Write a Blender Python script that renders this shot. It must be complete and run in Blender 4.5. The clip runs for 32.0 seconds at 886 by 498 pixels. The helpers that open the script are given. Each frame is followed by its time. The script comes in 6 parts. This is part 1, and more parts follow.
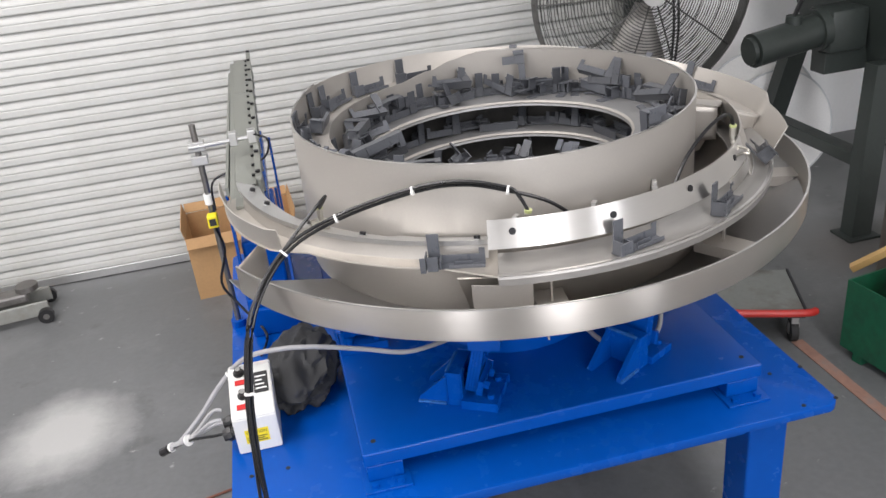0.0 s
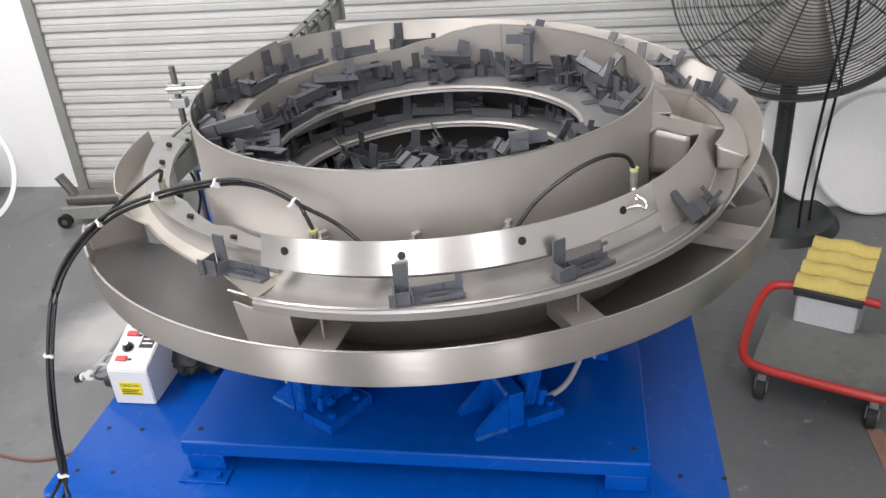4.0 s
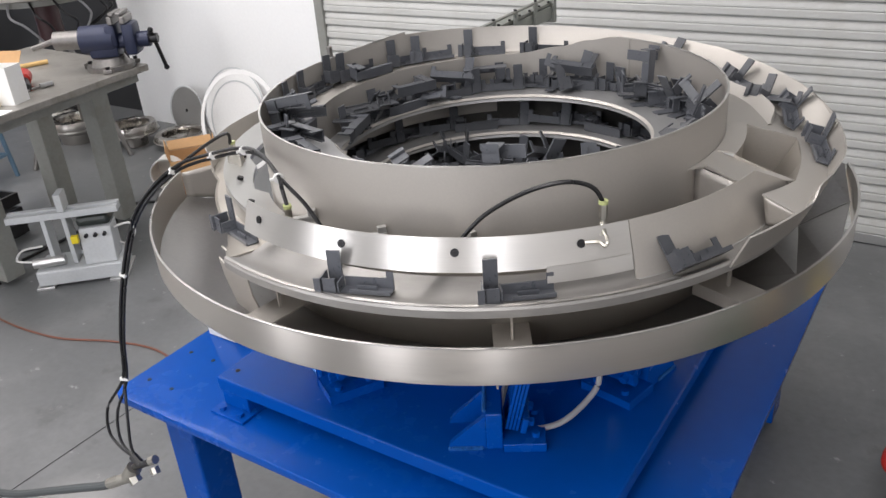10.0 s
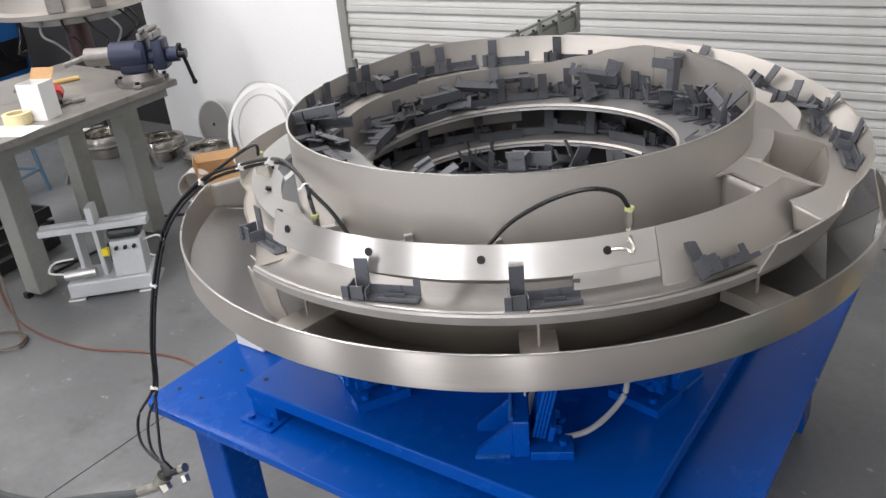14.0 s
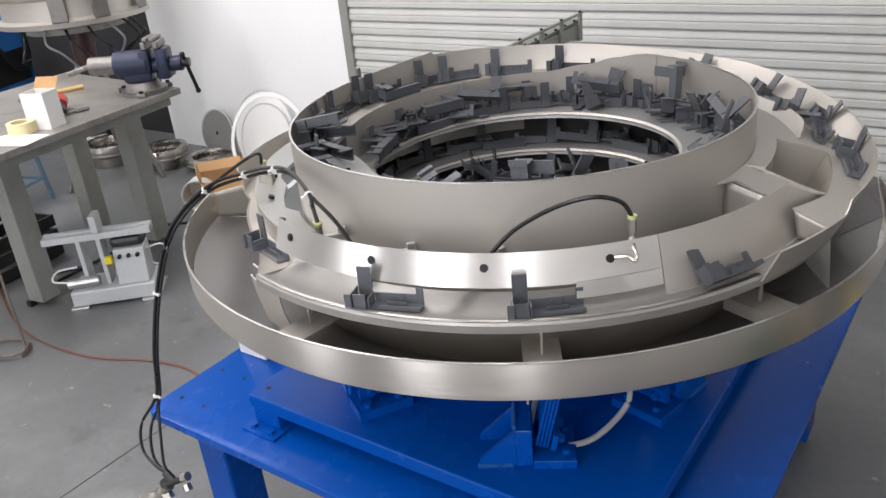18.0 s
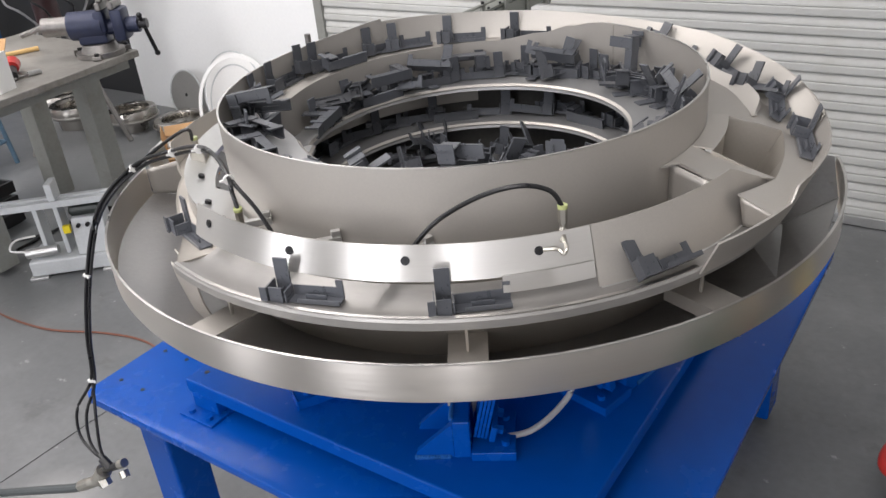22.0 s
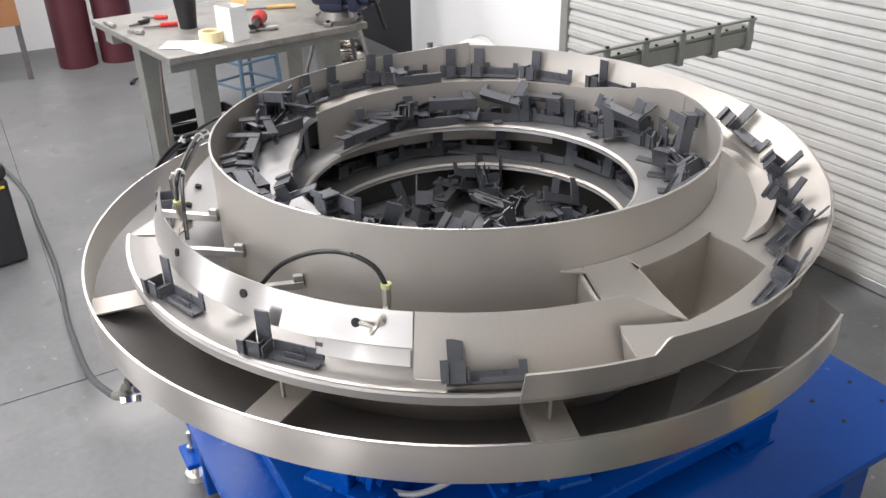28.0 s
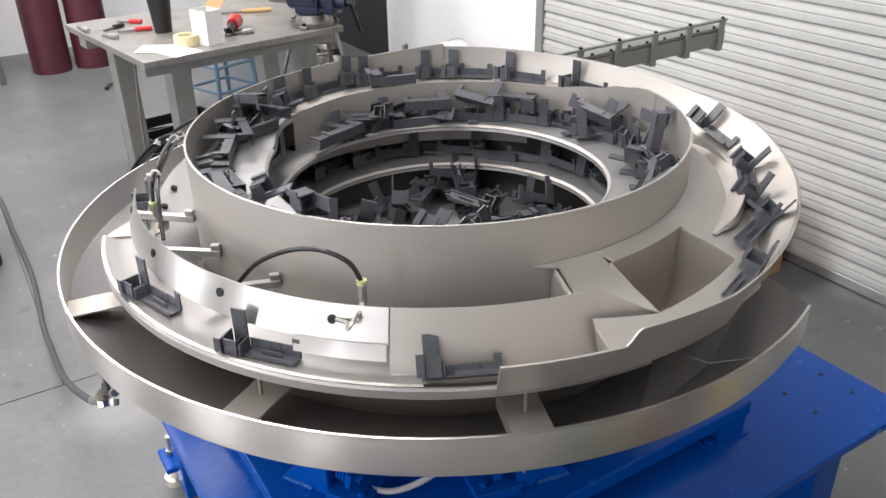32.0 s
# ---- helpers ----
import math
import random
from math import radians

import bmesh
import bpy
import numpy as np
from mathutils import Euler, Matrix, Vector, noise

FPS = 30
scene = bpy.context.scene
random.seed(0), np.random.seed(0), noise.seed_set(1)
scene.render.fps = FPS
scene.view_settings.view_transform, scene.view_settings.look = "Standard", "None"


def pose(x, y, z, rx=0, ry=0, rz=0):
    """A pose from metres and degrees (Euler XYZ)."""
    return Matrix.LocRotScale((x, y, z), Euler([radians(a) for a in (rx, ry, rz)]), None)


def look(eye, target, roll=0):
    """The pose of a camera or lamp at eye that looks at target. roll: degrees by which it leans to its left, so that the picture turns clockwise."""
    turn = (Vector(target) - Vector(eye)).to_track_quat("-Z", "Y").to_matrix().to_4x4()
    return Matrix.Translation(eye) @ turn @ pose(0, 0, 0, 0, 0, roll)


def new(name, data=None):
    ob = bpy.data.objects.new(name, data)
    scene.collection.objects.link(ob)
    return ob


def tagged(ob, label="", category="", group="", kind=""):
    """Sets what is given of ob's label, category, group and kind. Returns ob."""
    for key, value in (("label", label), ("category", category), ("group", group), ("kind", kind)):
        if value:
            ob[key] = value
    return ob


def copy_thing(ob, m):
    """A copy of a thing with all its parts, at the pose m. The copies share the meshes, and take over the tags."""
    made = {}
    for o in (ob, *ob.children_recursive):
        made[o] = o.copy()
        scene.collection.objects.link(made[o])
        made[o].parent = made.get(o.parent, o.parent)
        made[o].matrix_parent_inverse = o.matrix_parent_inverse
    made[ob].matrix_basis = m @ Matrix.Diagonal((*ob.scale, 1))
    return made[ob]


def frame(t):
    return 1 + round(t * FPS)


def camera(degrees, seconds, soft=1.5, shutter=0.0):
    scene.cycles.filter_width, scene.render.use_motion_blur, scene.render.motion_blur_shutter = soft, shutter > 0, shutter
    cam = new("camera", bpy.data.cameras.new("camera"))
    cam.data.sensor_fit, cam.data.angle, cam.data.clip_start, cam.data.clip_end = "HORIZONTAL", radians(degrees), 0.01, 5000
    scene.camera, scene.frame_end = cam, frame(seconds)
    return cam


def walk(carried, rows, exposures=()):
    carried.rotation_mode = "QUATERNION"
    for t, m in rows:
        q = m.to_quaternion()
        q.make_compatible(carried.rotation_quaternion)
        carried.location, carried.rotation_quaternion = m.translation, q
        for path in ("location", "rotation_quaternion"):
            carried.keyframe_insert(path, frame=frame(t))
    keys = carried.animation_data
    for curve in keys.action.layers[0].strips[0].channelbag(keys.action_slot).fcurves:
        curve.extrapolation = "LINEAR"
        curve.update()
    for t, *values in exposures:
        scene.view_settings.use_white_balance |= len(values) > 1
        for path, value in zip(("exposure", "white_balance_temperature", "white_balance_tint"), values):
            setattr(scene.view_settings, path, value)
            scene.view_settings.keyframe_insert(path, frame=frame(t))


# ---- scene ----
cam = camera(57.1, 32.0)
METRES, EYE, TILT, LEAN, TURN = 2.4, 1.65, 0.0, 0.0, -14.6
PATH = [
    (0, (-0.508, -1.903, 1.77), (-0.181, -0.132, 0.9), -6.3),
    (0.5, (-0.479, -1.91, 1.774), (-0.178, -0.137, 0.9), -6.4),
    (1, (-0.422, -1.899, 1.767), (-0.148, -0.128, 0.879), -6.2),
    (1.5, (-0.347, -1.841, 1.769), (-0.099, -0.08, 0.854), -4.3),
    (2, (-0.245, -1.781, 1.765), (-0.049, -0.027, 0.824), -3.8),
    (2.5, (-0.139, -1.737, 1.758), (0.008, 0.01, 0.796), -4.2),
    (3, (0.023, -1.726, 1.756), (0.016, 0.028, 0.796), -3.2),
    (3.5, (0.189, -1.719, 1.752), (-0.003, 0.024, 0.789), -4.2),
    (5.5, (0.655, -1.49, 1.716), (0.005, 0.155, 0.783), -2.8),
    (6, (0.761, -1.46, 1.708), (-0.069, 0.092, 0.758), -3.0),
    (6.5, (0.793, -1.451, 1.7), (-0.173, 0.011, 0.736), -3.9),
    (7, (0.821, -1.445, 1.7), (-0.167, 0.0, 0.734), -4.4),
    (7.5, (0.843, -1.45, 1.7), (-0.162, -0.004, 0.752), -4.5),
    (8, (0.857, -1.463, 1.701), (-0.154, -0.007, 0.775), -4.5),
    (8.5, (0.864, -1.464, 1.7), (-0.153, -0.003, 0.787), -4.7),
    (9, (0.861, -1.463, 1.7), (-0.153, -0.002, 0.786), -4.6),
    (9.5, (0.858, -1.47, 1.7), (-0.163, -0.01, 0.791), -4.6),
    (10, (0.861, -1.472, 1.7), (-0.166, -0.009, 0.802), -4.6),
    (10.5, (0.862, -1.473, 1.698), (-0.169, -0.011, 0.803), -4.6),
    (11, (0.858, -1.474, 1.698), (-0.18, -0.017, 0.804), -4.7),
    (11.5, (0.856, -1.478, 1.696), (-0.196, -0.03, 0.804), -4.7),
    (12, (0.856, -1.48, 1.697), (-0.21, -0.04, 0.808), -4.9),
    (12.5, (0.858, -1.482, 1.698), (-0.221, -0.043, 0.823), -5.1),
    (13, (0.858, -1.485, 1.699), (-0.221, -0.043, 0.829), -5.2),
    (13.5, (0.861, -1.486, 1.697), (-0.219, -0.042, 0.831), -5.4),
    (14, (0.864, -1.483, 1.698), (-0.218, -0.041, 0.831), -5.7),
    (14.5, (0.866, -1.478, 1.697), (-0.218, -0.039, 0.829), -6.0),
    (16.5, (0.865, -1.468, 1.699), (-0.228, -0.029, 0.842), -6.2),
    (17, (0.864, -1.479, 1.697), (-0.223, -0.031, 0.849), -5.8),
    (17.5, (0.866, -1.484, 1.699), (-0.22, -0.034, 0.851), -5.8),
    (18, (0.864, -1.483, 1.698), (-0.227, -0.037, 0.85), -5.8),
    (18.5, (0.865, -1.479, 1.699), (-0.231, -0.037, 0.85), -6.0),
    (19, (0.867, -1.477, 1.699), (-0.231, -0.037, 0.851), -6.1),
    (19.5, (0.867, -1.47, 1.698), (-0.232, -0.032, 0.847), -6.2),
    (20, (0.869, -1.463, 1.698), (-0.231, -0.027, 0.845), -6.2),
    (20.5, (0.872, -1.455, 1.697), (-0.226, -0.021, 0.837), -6.3),
    (21, (0.877, -1.447, 1.696), (-0.214, -0.019, 0.818), -6.4),
    (21.5, (0.883, -1.432, 1.701), (-0.179, -0.005, 0.786), -5.8),
    (22, (0.899, -1.351, 1.7), (-0.153, 0.065, 0.758), -5.6),
    (22.5, (0.927, -1.23, 1.718), (-0.118, 0.172, 0.747), -4.8),
    (23, (0.944, -1.122, 1.725), (-0.108, 0.251, 0.721), -3.9),
    (23.5, (0.956, -1.058, 1.716), (-0.112, 0.266, 0.665), -4.6),
    (24, (0.989, -0.998, 1.706), (-0.142, 0.258, 0.637), -4.7),
    (24.5, (1.072, -0.924, 1.722), (-0.152, 0.248, 0.66), -3.1),
    (25, (1.174, -0.873, 1.737), (-0.155, 0.249, 0.749), -2.5),
    (25.5, (1.239, -0.844, 1.748), (-0.186, 0.174, 0.782), -2.0),
    (26, (1.27, -0.814, 1.757), (-0.196, 0.146, 0.793), -0.6),
    (26.5, (1.267, -0.819, 1.755), (-0.235, 0.089, 0.796), -0.8),
    (28.5, (1.29, -0.817, 1.753), (-0.241, 0.064, 0.815), -1.2),
    (29, (1.296, -0.821, 1.752), (-0.236, 0.061, 0.817), -1.3),
    (29.5, (1.295, -0.82, 1.75), (-0.237, 0.064, 0.816), -1.4),
    (30, (1.294, -0.819, 1.749), (-0.236, 0.067, 0.815), -1.4),
    (30.5, (1.295, -0.817, 1.752), (-0.224, 0.085, 0.814), -1.4),
    (31, (1.297, -0.816, 1.752), (-0.212, 0.103, 0.814), -1.2),
    (31.5, (1.296, -0.819, 1.753), (-0.209, 0.105, 0.814), -1.1),
    (32, (1.3, -0.82, 1.75), (-0.208, 0.106, 0.818), -1.1),
]
walk(cam, [(t, look(eye, target, roll)) for t, eye, target, roll in PATH],
     exposures=[(0, 0.04), (3.5, 0.0), (7, -0.16), (20, -0.13), (23, -0.07), (24.3, 0.08), (26, 0.12), (32, 0.14)])

# ---- light: unseen lamps under the roof, added bright panels on the south side ----
world = bpy.data.worlds.new("world")
scene.world = world
world.use_nodes = True
world.node_tree.nodes["Background"].inputs[0].default_value = (0.72, 0.8, 0.92, 1)
world.node_tree.nodes["Background"].inputs[1].default_value = 0.12


def area_lamp(x, y, z, sx, sy, watts, colour=(1.0, 0.955, 0.95), aim=None):
    data = bpy.data.lights.new("area_lamp", "AREA")
    data.shape, data.size, data.size_y, data.energy, data.color = "RECTANGLE", sx, sy, watts, colour
    ob = new("area_lamp", data)
    ob.matrix_world = look((x, y, z), aim) if aim else pose(x, y, z)
    return ob


area_lamp(-2.4, -0.7, 4.3, 1.0, 4.0, 162)
area_lamp(-4.9, -0.6, 4.3, 1.0, 4.0, 150)
area_lamp(0.9, -2.7, 4.3, 1.2, 3.4, 118)
# small fill lamp added for the wall and discs at the far right
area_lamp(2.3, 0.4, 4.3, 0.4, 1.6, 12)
# panels added out of view; their gaps band the reflections in the brushed rim
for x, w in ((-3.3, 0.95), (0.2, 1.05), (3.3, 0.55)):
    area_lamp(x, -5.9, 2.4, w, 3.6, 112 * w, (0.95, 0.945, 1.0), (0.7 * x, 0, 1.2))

# ---- materials ----
MATS = {}


def mat(name, colour, rough=0.5, metal=0.0, var=0.12, scale=6.0, bump=0.0, bump_scale=200.0, fine=90.0, stretch=None,
        spec=0.5, coat=0.0, stain=None, stain_scale=2.0, stain_amount=0.5, random_amount=0.0, brushed=0.0):
    """A surface with two scales of tone variation, a roughness that follows them, and fine relief."""
    if name in MATS:
        return MATS[name]
    m = bpy.data.materials.new(name)
    m.use_nodes = True
    nt = m.node_tree
    n, l = nt.nodes, nt.links
    b = n["Principled BSDF"]
    tc = n.new("ShaderNodeTexCoord")
    mp = n.new("ShaderNodeMapping")
    l.new(tc.outputs["Object"], mp.inputs[0])
    if stretch:
        mp.inputs["Scale"].default_value = stretch
    big, small = n.new("ShaderNodeTexNoise"), n.new("ShaderNodeTexNoise")
    big.inputs["Scale"].default_value, small.inputs["Scale"].default_value = scale, fine
    big.inputs["Detail"].default_value, small.inputs["Detail"].default_value = 5, 3
    l.new(tc.outputs["Object"], big.inputs["Vector"])
    l.new(mp.outputs[0], small.inputs["Vector"])
    mix = n.new("ShaderNodeMath")
    mix.operation = "ADD"
    l.new(big.outputs[0], mix.inputs[0])
    l.new(small.outputs[0], mix.inputs[1])
    ramp = n.new("ShaderNodeMapRange")
    ramp.inputs[1].default_value, ramp.inputs[2].default_value = 0.6, 1.4
    ramp.inputs[3].default_value, ramp.inputs[4].default_value = 1 - var, 1 + var
    l.new(mix.outputs[0], ramp.inputs[0])
    hsv = n.new("ShaderNodeHueSaturation")
    hsv.inputs["Color"].default_value = (*colour, 1)
    l.new(ramp.outputs[0], hsv.inputs["Value"])
    out = hsv.outputs[0]
    if random_amount:
        info = n.new("ShaderNodeObjectInfo")
        rr = n.new("ShaderNodeMapRange")
        rr.inputs[3].default_value, rr.inputs[4].default_value = 1 - random_amount, 1 + random_amount
        l.new(info.outputs["Random"], rr.inputs[0])
        hs2 = n.new("ShaderNodeHueSaturation")
        l.new(out, hs2.inputs["Color"])
        l.new(rr.outputs[0], hs2.inputs["Value"])
        out = hs2.outputs[0]
    if stain:
        sn = n.new("ShaderNodeTexNoise")
        sn.inputs["Scale"].default_value, sn.inputs["Detail"].default_value = stain_scale, 8
        sn.inputs["Roughness"].default_value = 0.65
        l.new(tc.outputs["Object"], sn.inputs["Vector"])
        sr = n.new("ShaderNodeMapRange")
        sr.inputs[1].default_value, sr.inputs[2].default_value = 0.5, 0.72
        sr.inputs[3].default_value, sr.inputs[4].default_value = 0.0, stain_amount
        l.new(sn.outputs[0], sr.inputs[0])
        mx = n.new("ShaderNodeMix")
        mx.data_type = "RGBA"
        l.new(sr.outputs[0], mx.inputs[0])
        l.new(out, mx.inputs[6])
        mx.inputs[7].default_value = (*stain, 1)
        out = mx.outputs[2]
    l.new(out, b.inputs["Base Color"])
    rg = n.new("ShaderNodeMapRange")
    rg.inputs[1].default_value, rg.inputs[2].default_value = 0.6, 1.4
    rg.inputs[3].default_value, rg.inputs[4].default_value = max(rough - 0.08, 0.02), min(rough + 0.08, 1)
    l.new(mix.outputs[0], rg.inputs[0])
    l.new(rg.outputs[0], b.inputs["Roughness"])
    b.inputs["Metallic"].default_value = metal
    if brushed:
        tan = n.new("ShaderNodeTangent")
        tan.direction_type, tan.axis = "RADIAL", "Z"
        l.new(tan.outputs[0], b.inputs["Tangent"])
        b.inputs["Anisotropic"].default_value = brushed
        b.inputs["Anisotropic Rotation"].default_value = 0.25
    b.inputs["Specular IOR Level"].default_value = spec
    b.inputs["Coat Weight"].default_value = coat
    b.inputs["Coat Roughness"].default_value = 0.12
    if bump:
        bn = n.new("ShaderNodeTexNoise")
        bn.inputs["Scale"].default_value = bump_scale
        l.new(mp.outputs[0], bn.inputs["Vector"])
        bp = n.new("ShaderNodeBump")
        bp.inputs["Strength"].default_value, bp.inputs["Distance"].default_value = bump, 0.002
        l.new(bn.outputs[0], bp.inputs["Height"])
        l.new(bp.outputs[0], b.inputs["Normal"])
    MATS[name] = m
    return m


LINING = mat("dull_grey_tray_sheet", (0.36, 0.355, 0.35), 0.35, 0.80, 0.10, 3.0, 0.06, 500, 120)
TRAY = mat("rolled_stainless", (0.47, 0.44, 0.395), 0.44, 0.68, 0.07, 3.0, 0.06, 700, 240)
STEEL = mat("blasted_stainless", (0.49, 0.465, 0.43), 0.50, 0.68, 0.06, 3.0, 0.10, 700, 240)
BAND = mat("brushed_stainless", (0.68, 0.645, 0.60), 0.34, 1.0, 0.03, 2.0, 0.0, 90, 14, (1, 1, 30), brushed=0.95)
TRACK = mat("worn_track_stainless", (0.36, 0.35, 0.335), 0.44, 0.65, 0.10, 4.0, 0.0, 300, 30, (1, 1, 12), brushed=0.5)
LEDGE = mat("worn_ledge_stainless", (0.36, 0.36, 0.36), 0.48, 0.65, 0.09, 5.0, 0.08, 400, 60)
POLISH = mat("polished_stainless", (0.63, 0.615, 0.59), 0.33, 1.0, 0.04, 6.0, 0.0, 60, 20, (1, 1, 40), brushed=0.75)
DULLALU = mat("bright_bowl_metal", (0.42, 0.40, 0.37), 0.28, 1.0, 0.04, 4, 0.0, 90, 12)
ALU = mat("machined_aluminium", (0.62, 0.62, 0.61), 0.38, 0.9, 0.06, 9.0, 0.05, 300, 120)
RAILMAT = mat("anodised_rail", (0.30, 0.31, 0.28), 0.45, 0.6, 0.12, 9.0, 0.05, 300, 120)
BLUE = mat("blue_gloss_enamel", (0.0003, 0.066, 0.36), 0.24, 0.0, 0.06, 3.0, 0.02, 700, 25, None, 0.2, 0.0)
WELD = mat("weld_bead_blue", (0.02, 0.13, 0.42), 0.2, 0.35, 0.35, 60.0, 0.4, 160, 160)
PLASTIC = mat("grey_moulded_plastic", (0.082, 0.087, 0.098), 0.32, 0.0, 0.08, 25.0, 0.08, 300, 160, None, 0.5, 0.0, None, 2, 0.5, 0.28)
BLACKPL = mat("black_plastic", (0.012, 0.012, 0.013), 0.4, 0.0, 0.15, 30)
TUBE = mat("black_nylon_tube", (0.009, 0.009, 0.01), 0.32, 0.0, 0.15, 30)
GREYCABLE = mat("grey_cable", (0.34, 0.34, 0.35), 0.5, 0.0, 0.1, 30)
WHITEPL = mat("white_plastic", (0.78, 0.78, 0.76), 0.45, 0.0, 0.05, 20)
BRASS = mat("nickel_fitting", (0.50, 0.48, 0.43), 0.36, 0.95, 0.1, 40)
GREENRING = mat("green_release_ring", (0.42, 0.46, 0.20), 0.4)
BOLT = mat("black_oxide_bolt", (0.03, 0.03, 0.032), 0.4, 0.7, 0.2, 80)
ZINC = mat("zinc_bolt", (0.5, 0.5, 0.49), 0.35, 0.9, 0.12, 80)
FLOOR = mat("grey_painted_concrete", (0.135, 0.140, 0.143), 0.42, 0.0, 0.16, 1.6, 0.15, 60, 38, None, 0.5, 0.0, (0.25, 0.253, 0.255), 2.2, 0.4)
ORANGELINE = mat("worn_orange_floor_paint", (0.30, 0.17, 0.13), 0.6, 0.0, 0.2, 9, 0, 60, 40, None, 0.5, 0, (0.2, 0.19, 0.19), 9, 0.9)
JOINT = mat("dark_recess", (0.012, 0.012, 0.013), 0.8)
SHUTTER = mat("cream_painted_shutter", (0.55, 0.555, 0.535), 0.42, 0.0, 0.05, 3.0, 0.05, 120, 60, None, 0.5, 0.0, (0.42, 0.41, 0.36), 5.0, 0.3)
WALLWHITE = mat("white_painted_wall", (0.86, 0.87, 0.87), 0.7, 0.0, 0.03, 2.0, 0.05, 90, 50)
CEIL = mat("unseen_roof", (0.34, 0.345, 0.35), 0.8, 0.0, 0.05, 2.0)
GREYWALL = mat("pale_unseen_wall", (0.62, 0.61, 0.59), 0.8, 0.0, 0.1, 3.0)
# steel darkened in colour for the shade deep in the bowl
SHADESTEEL = mat("shade_dark_steel", (0.10, 0.097, 0.092), 0.42, 0.9, 0.15, 6.0, 0.05, 300, 120)
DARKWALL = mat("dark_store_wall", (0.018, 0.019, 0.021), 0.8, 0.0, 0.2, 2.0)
CARD = mat("brown_cardboard", (0.47, 0.28, 0.13), 0.8, 0.0, 0.1, 6.0, 0.1, 90, 70)
BENCHTOP = mat("worn_steel_benchtop", (0.30, 0.29, 0.27), 0.42, 0.55, 0.2, 4.0, 0.08, 90, 60, None, 0.5, 0, (0.14, 0.13, 0.11), 7, 0.6)
BENCHLEG = mat("grey_painted_steel", (0.27, 0.275, 0.255), 0.5, 0.1, 0.1, 5.0, 0.05, 90, 60, None, 0.5, 0, (0.15, 0.13, 0.1), 9, 0.4)
VISEBLUE = mat("dark_blue_cast_iron", (0.018, 0.024, 0.055), 0.45, 0.2, 0.2, 20, 0.3, 150, 90)
CASTGREY = mat("worn_cast_steel", (0.22, 0.21, 0.2), 0.42, 0.8, 0.2, 20, 0.2, 150, 90)
MACHINEGREEN = mat("dark_green_machine_paint", (0.028, 0.035, 0.032), 0.42, 0.1, 0.2, 6, 0.1, 90, 60)
TUBGREEN = mat("green_painted_tub", (0.01, 0.11, 0.055), 0.45, 0.0, 0.25, 6, 0.1, 60, 40, None, 0.5, 0, (0.02, 0.03, 0.025), 6, 0.8)
REDPAINT = mat("red_painted_tube", (0.42, 0.025, 0.02), 0.38, 0.0, 0.12, 12)
PLYGREY = mat("scuffed_grey_deck", (0.17, 0.18, 0.17), 0.6, 0.0, 0.15, 6, 0.1, 60, 50, None, 0.5, 0, (0.08, 0.06, 0.045), 4, 0.9)
FANMETAL = mat("dark_wire_guard", (0.10, 0.10, 0.095), 0.45, 0.6, 0.1, 20)
FANBLADE = mat("dull_fan_blade", (0.33, 0.32, 0.3), 0.45, 0.7, 0.1, 8)
RUBBER = mat("black_rubber", (0.018, 0.018, 0.018), 0.75, 0.0, 0.2, 30)
YELLOW = mat("faded_yellow_foam", (0.55, 0.44, 0.13), 0.8, 0.0, 0.12, 14, 0.3, 80, 60)
YELLOWLAB = mat("yellow_label", (0.85, 0.68, 0.02), 0.5, 0.0, 0.03, 20)
RED = mat("red_rocker", (0.55, 0.02, 0.02), 0.35)
BOXWHITE = mat("cream_powder_coat", (0.72, 0.72, 0.69), 0.4, 0.0, 0.04, 12, 0.05, 500, 200)
BAGCLOTH = mat("black_bag_cloth", (0.024, 0.025, 0.027), 0.72, 0.0, 0.22, 14, 0.35, 260, 180)
INK = mat("black_ink", (0.02, 0.02, 0.02), 0.6)
WOOD = mat("yellow_timber", (0.55, 0.36, 0.14), 0.6, 0.0, 0.12, 6, 0.1, 90, 60, (1, 12, 12))
WOODBROWN = mat("brown_stained_timber", (0.30, 0.14, 0.06), 0.5, 0.0, 0.15, 5, 0.1, 90, 60, (12, 1, 12))
MAROON = mat("maroon_gas_bottle", (0.085, 0.02, 0.028), 0.45, 0.0, 0.18, 6, 0.1, 90, 50)
PAPER = mat("white_paper", (0.82, 0.82, 0.8), 0.7, 0.0, 0.03, 9)
DISCW = mat("pale_sheet_disc", (0.82, 0.82, 0.81), 0.5, 0.0, 0.05, 4)
CHARCOAL = mat("charcoal_plastic", (0.03, 0.031, 0.034), 0.5, 0.0, 0.15, 10)
PALEGREY = mat("pale_grey_enamel", (0.55, 0.57, 0.58), 0.4, 0.0, 0.08, 10)
STEELBLUE = mat("blue_grey_tube", (0.10, 0.17, 0.24), 0.45, 0.2, 0.15, 12)
TAPE = mat("masking_tape", (0.72, 0.62, 0.36), 0.7)
WELDERBLUE = mat("welder_blue", (0.02, 0.12, 0.36), 0.4)

# ---- mesh helpers ----


def link_mesh(name, bm, material, parent=None, label="", smooth=False, recalc=True):
    if recalc:
        bmesh.ops.recalc_face_normals(bm, faces=bm.faces)
    me = bpy.data.meshes.new(name)
    bm.to_mesh(me)
    bm.free()
    me.materials.append(material)
    if smooth:
        me.set_sharp_from_angle(angle=radians(34))
        for p in me.polygons:
            p.use_smooth = True
    ob = new(name, me)
    if parent:
        ob.parent = parent
    if label:
        ob["label"] = label
    return ob


def part(name, bm, material, parent, label="", smooth=False):
    return link_mesh(name, bm, material, parent, label, smooth)


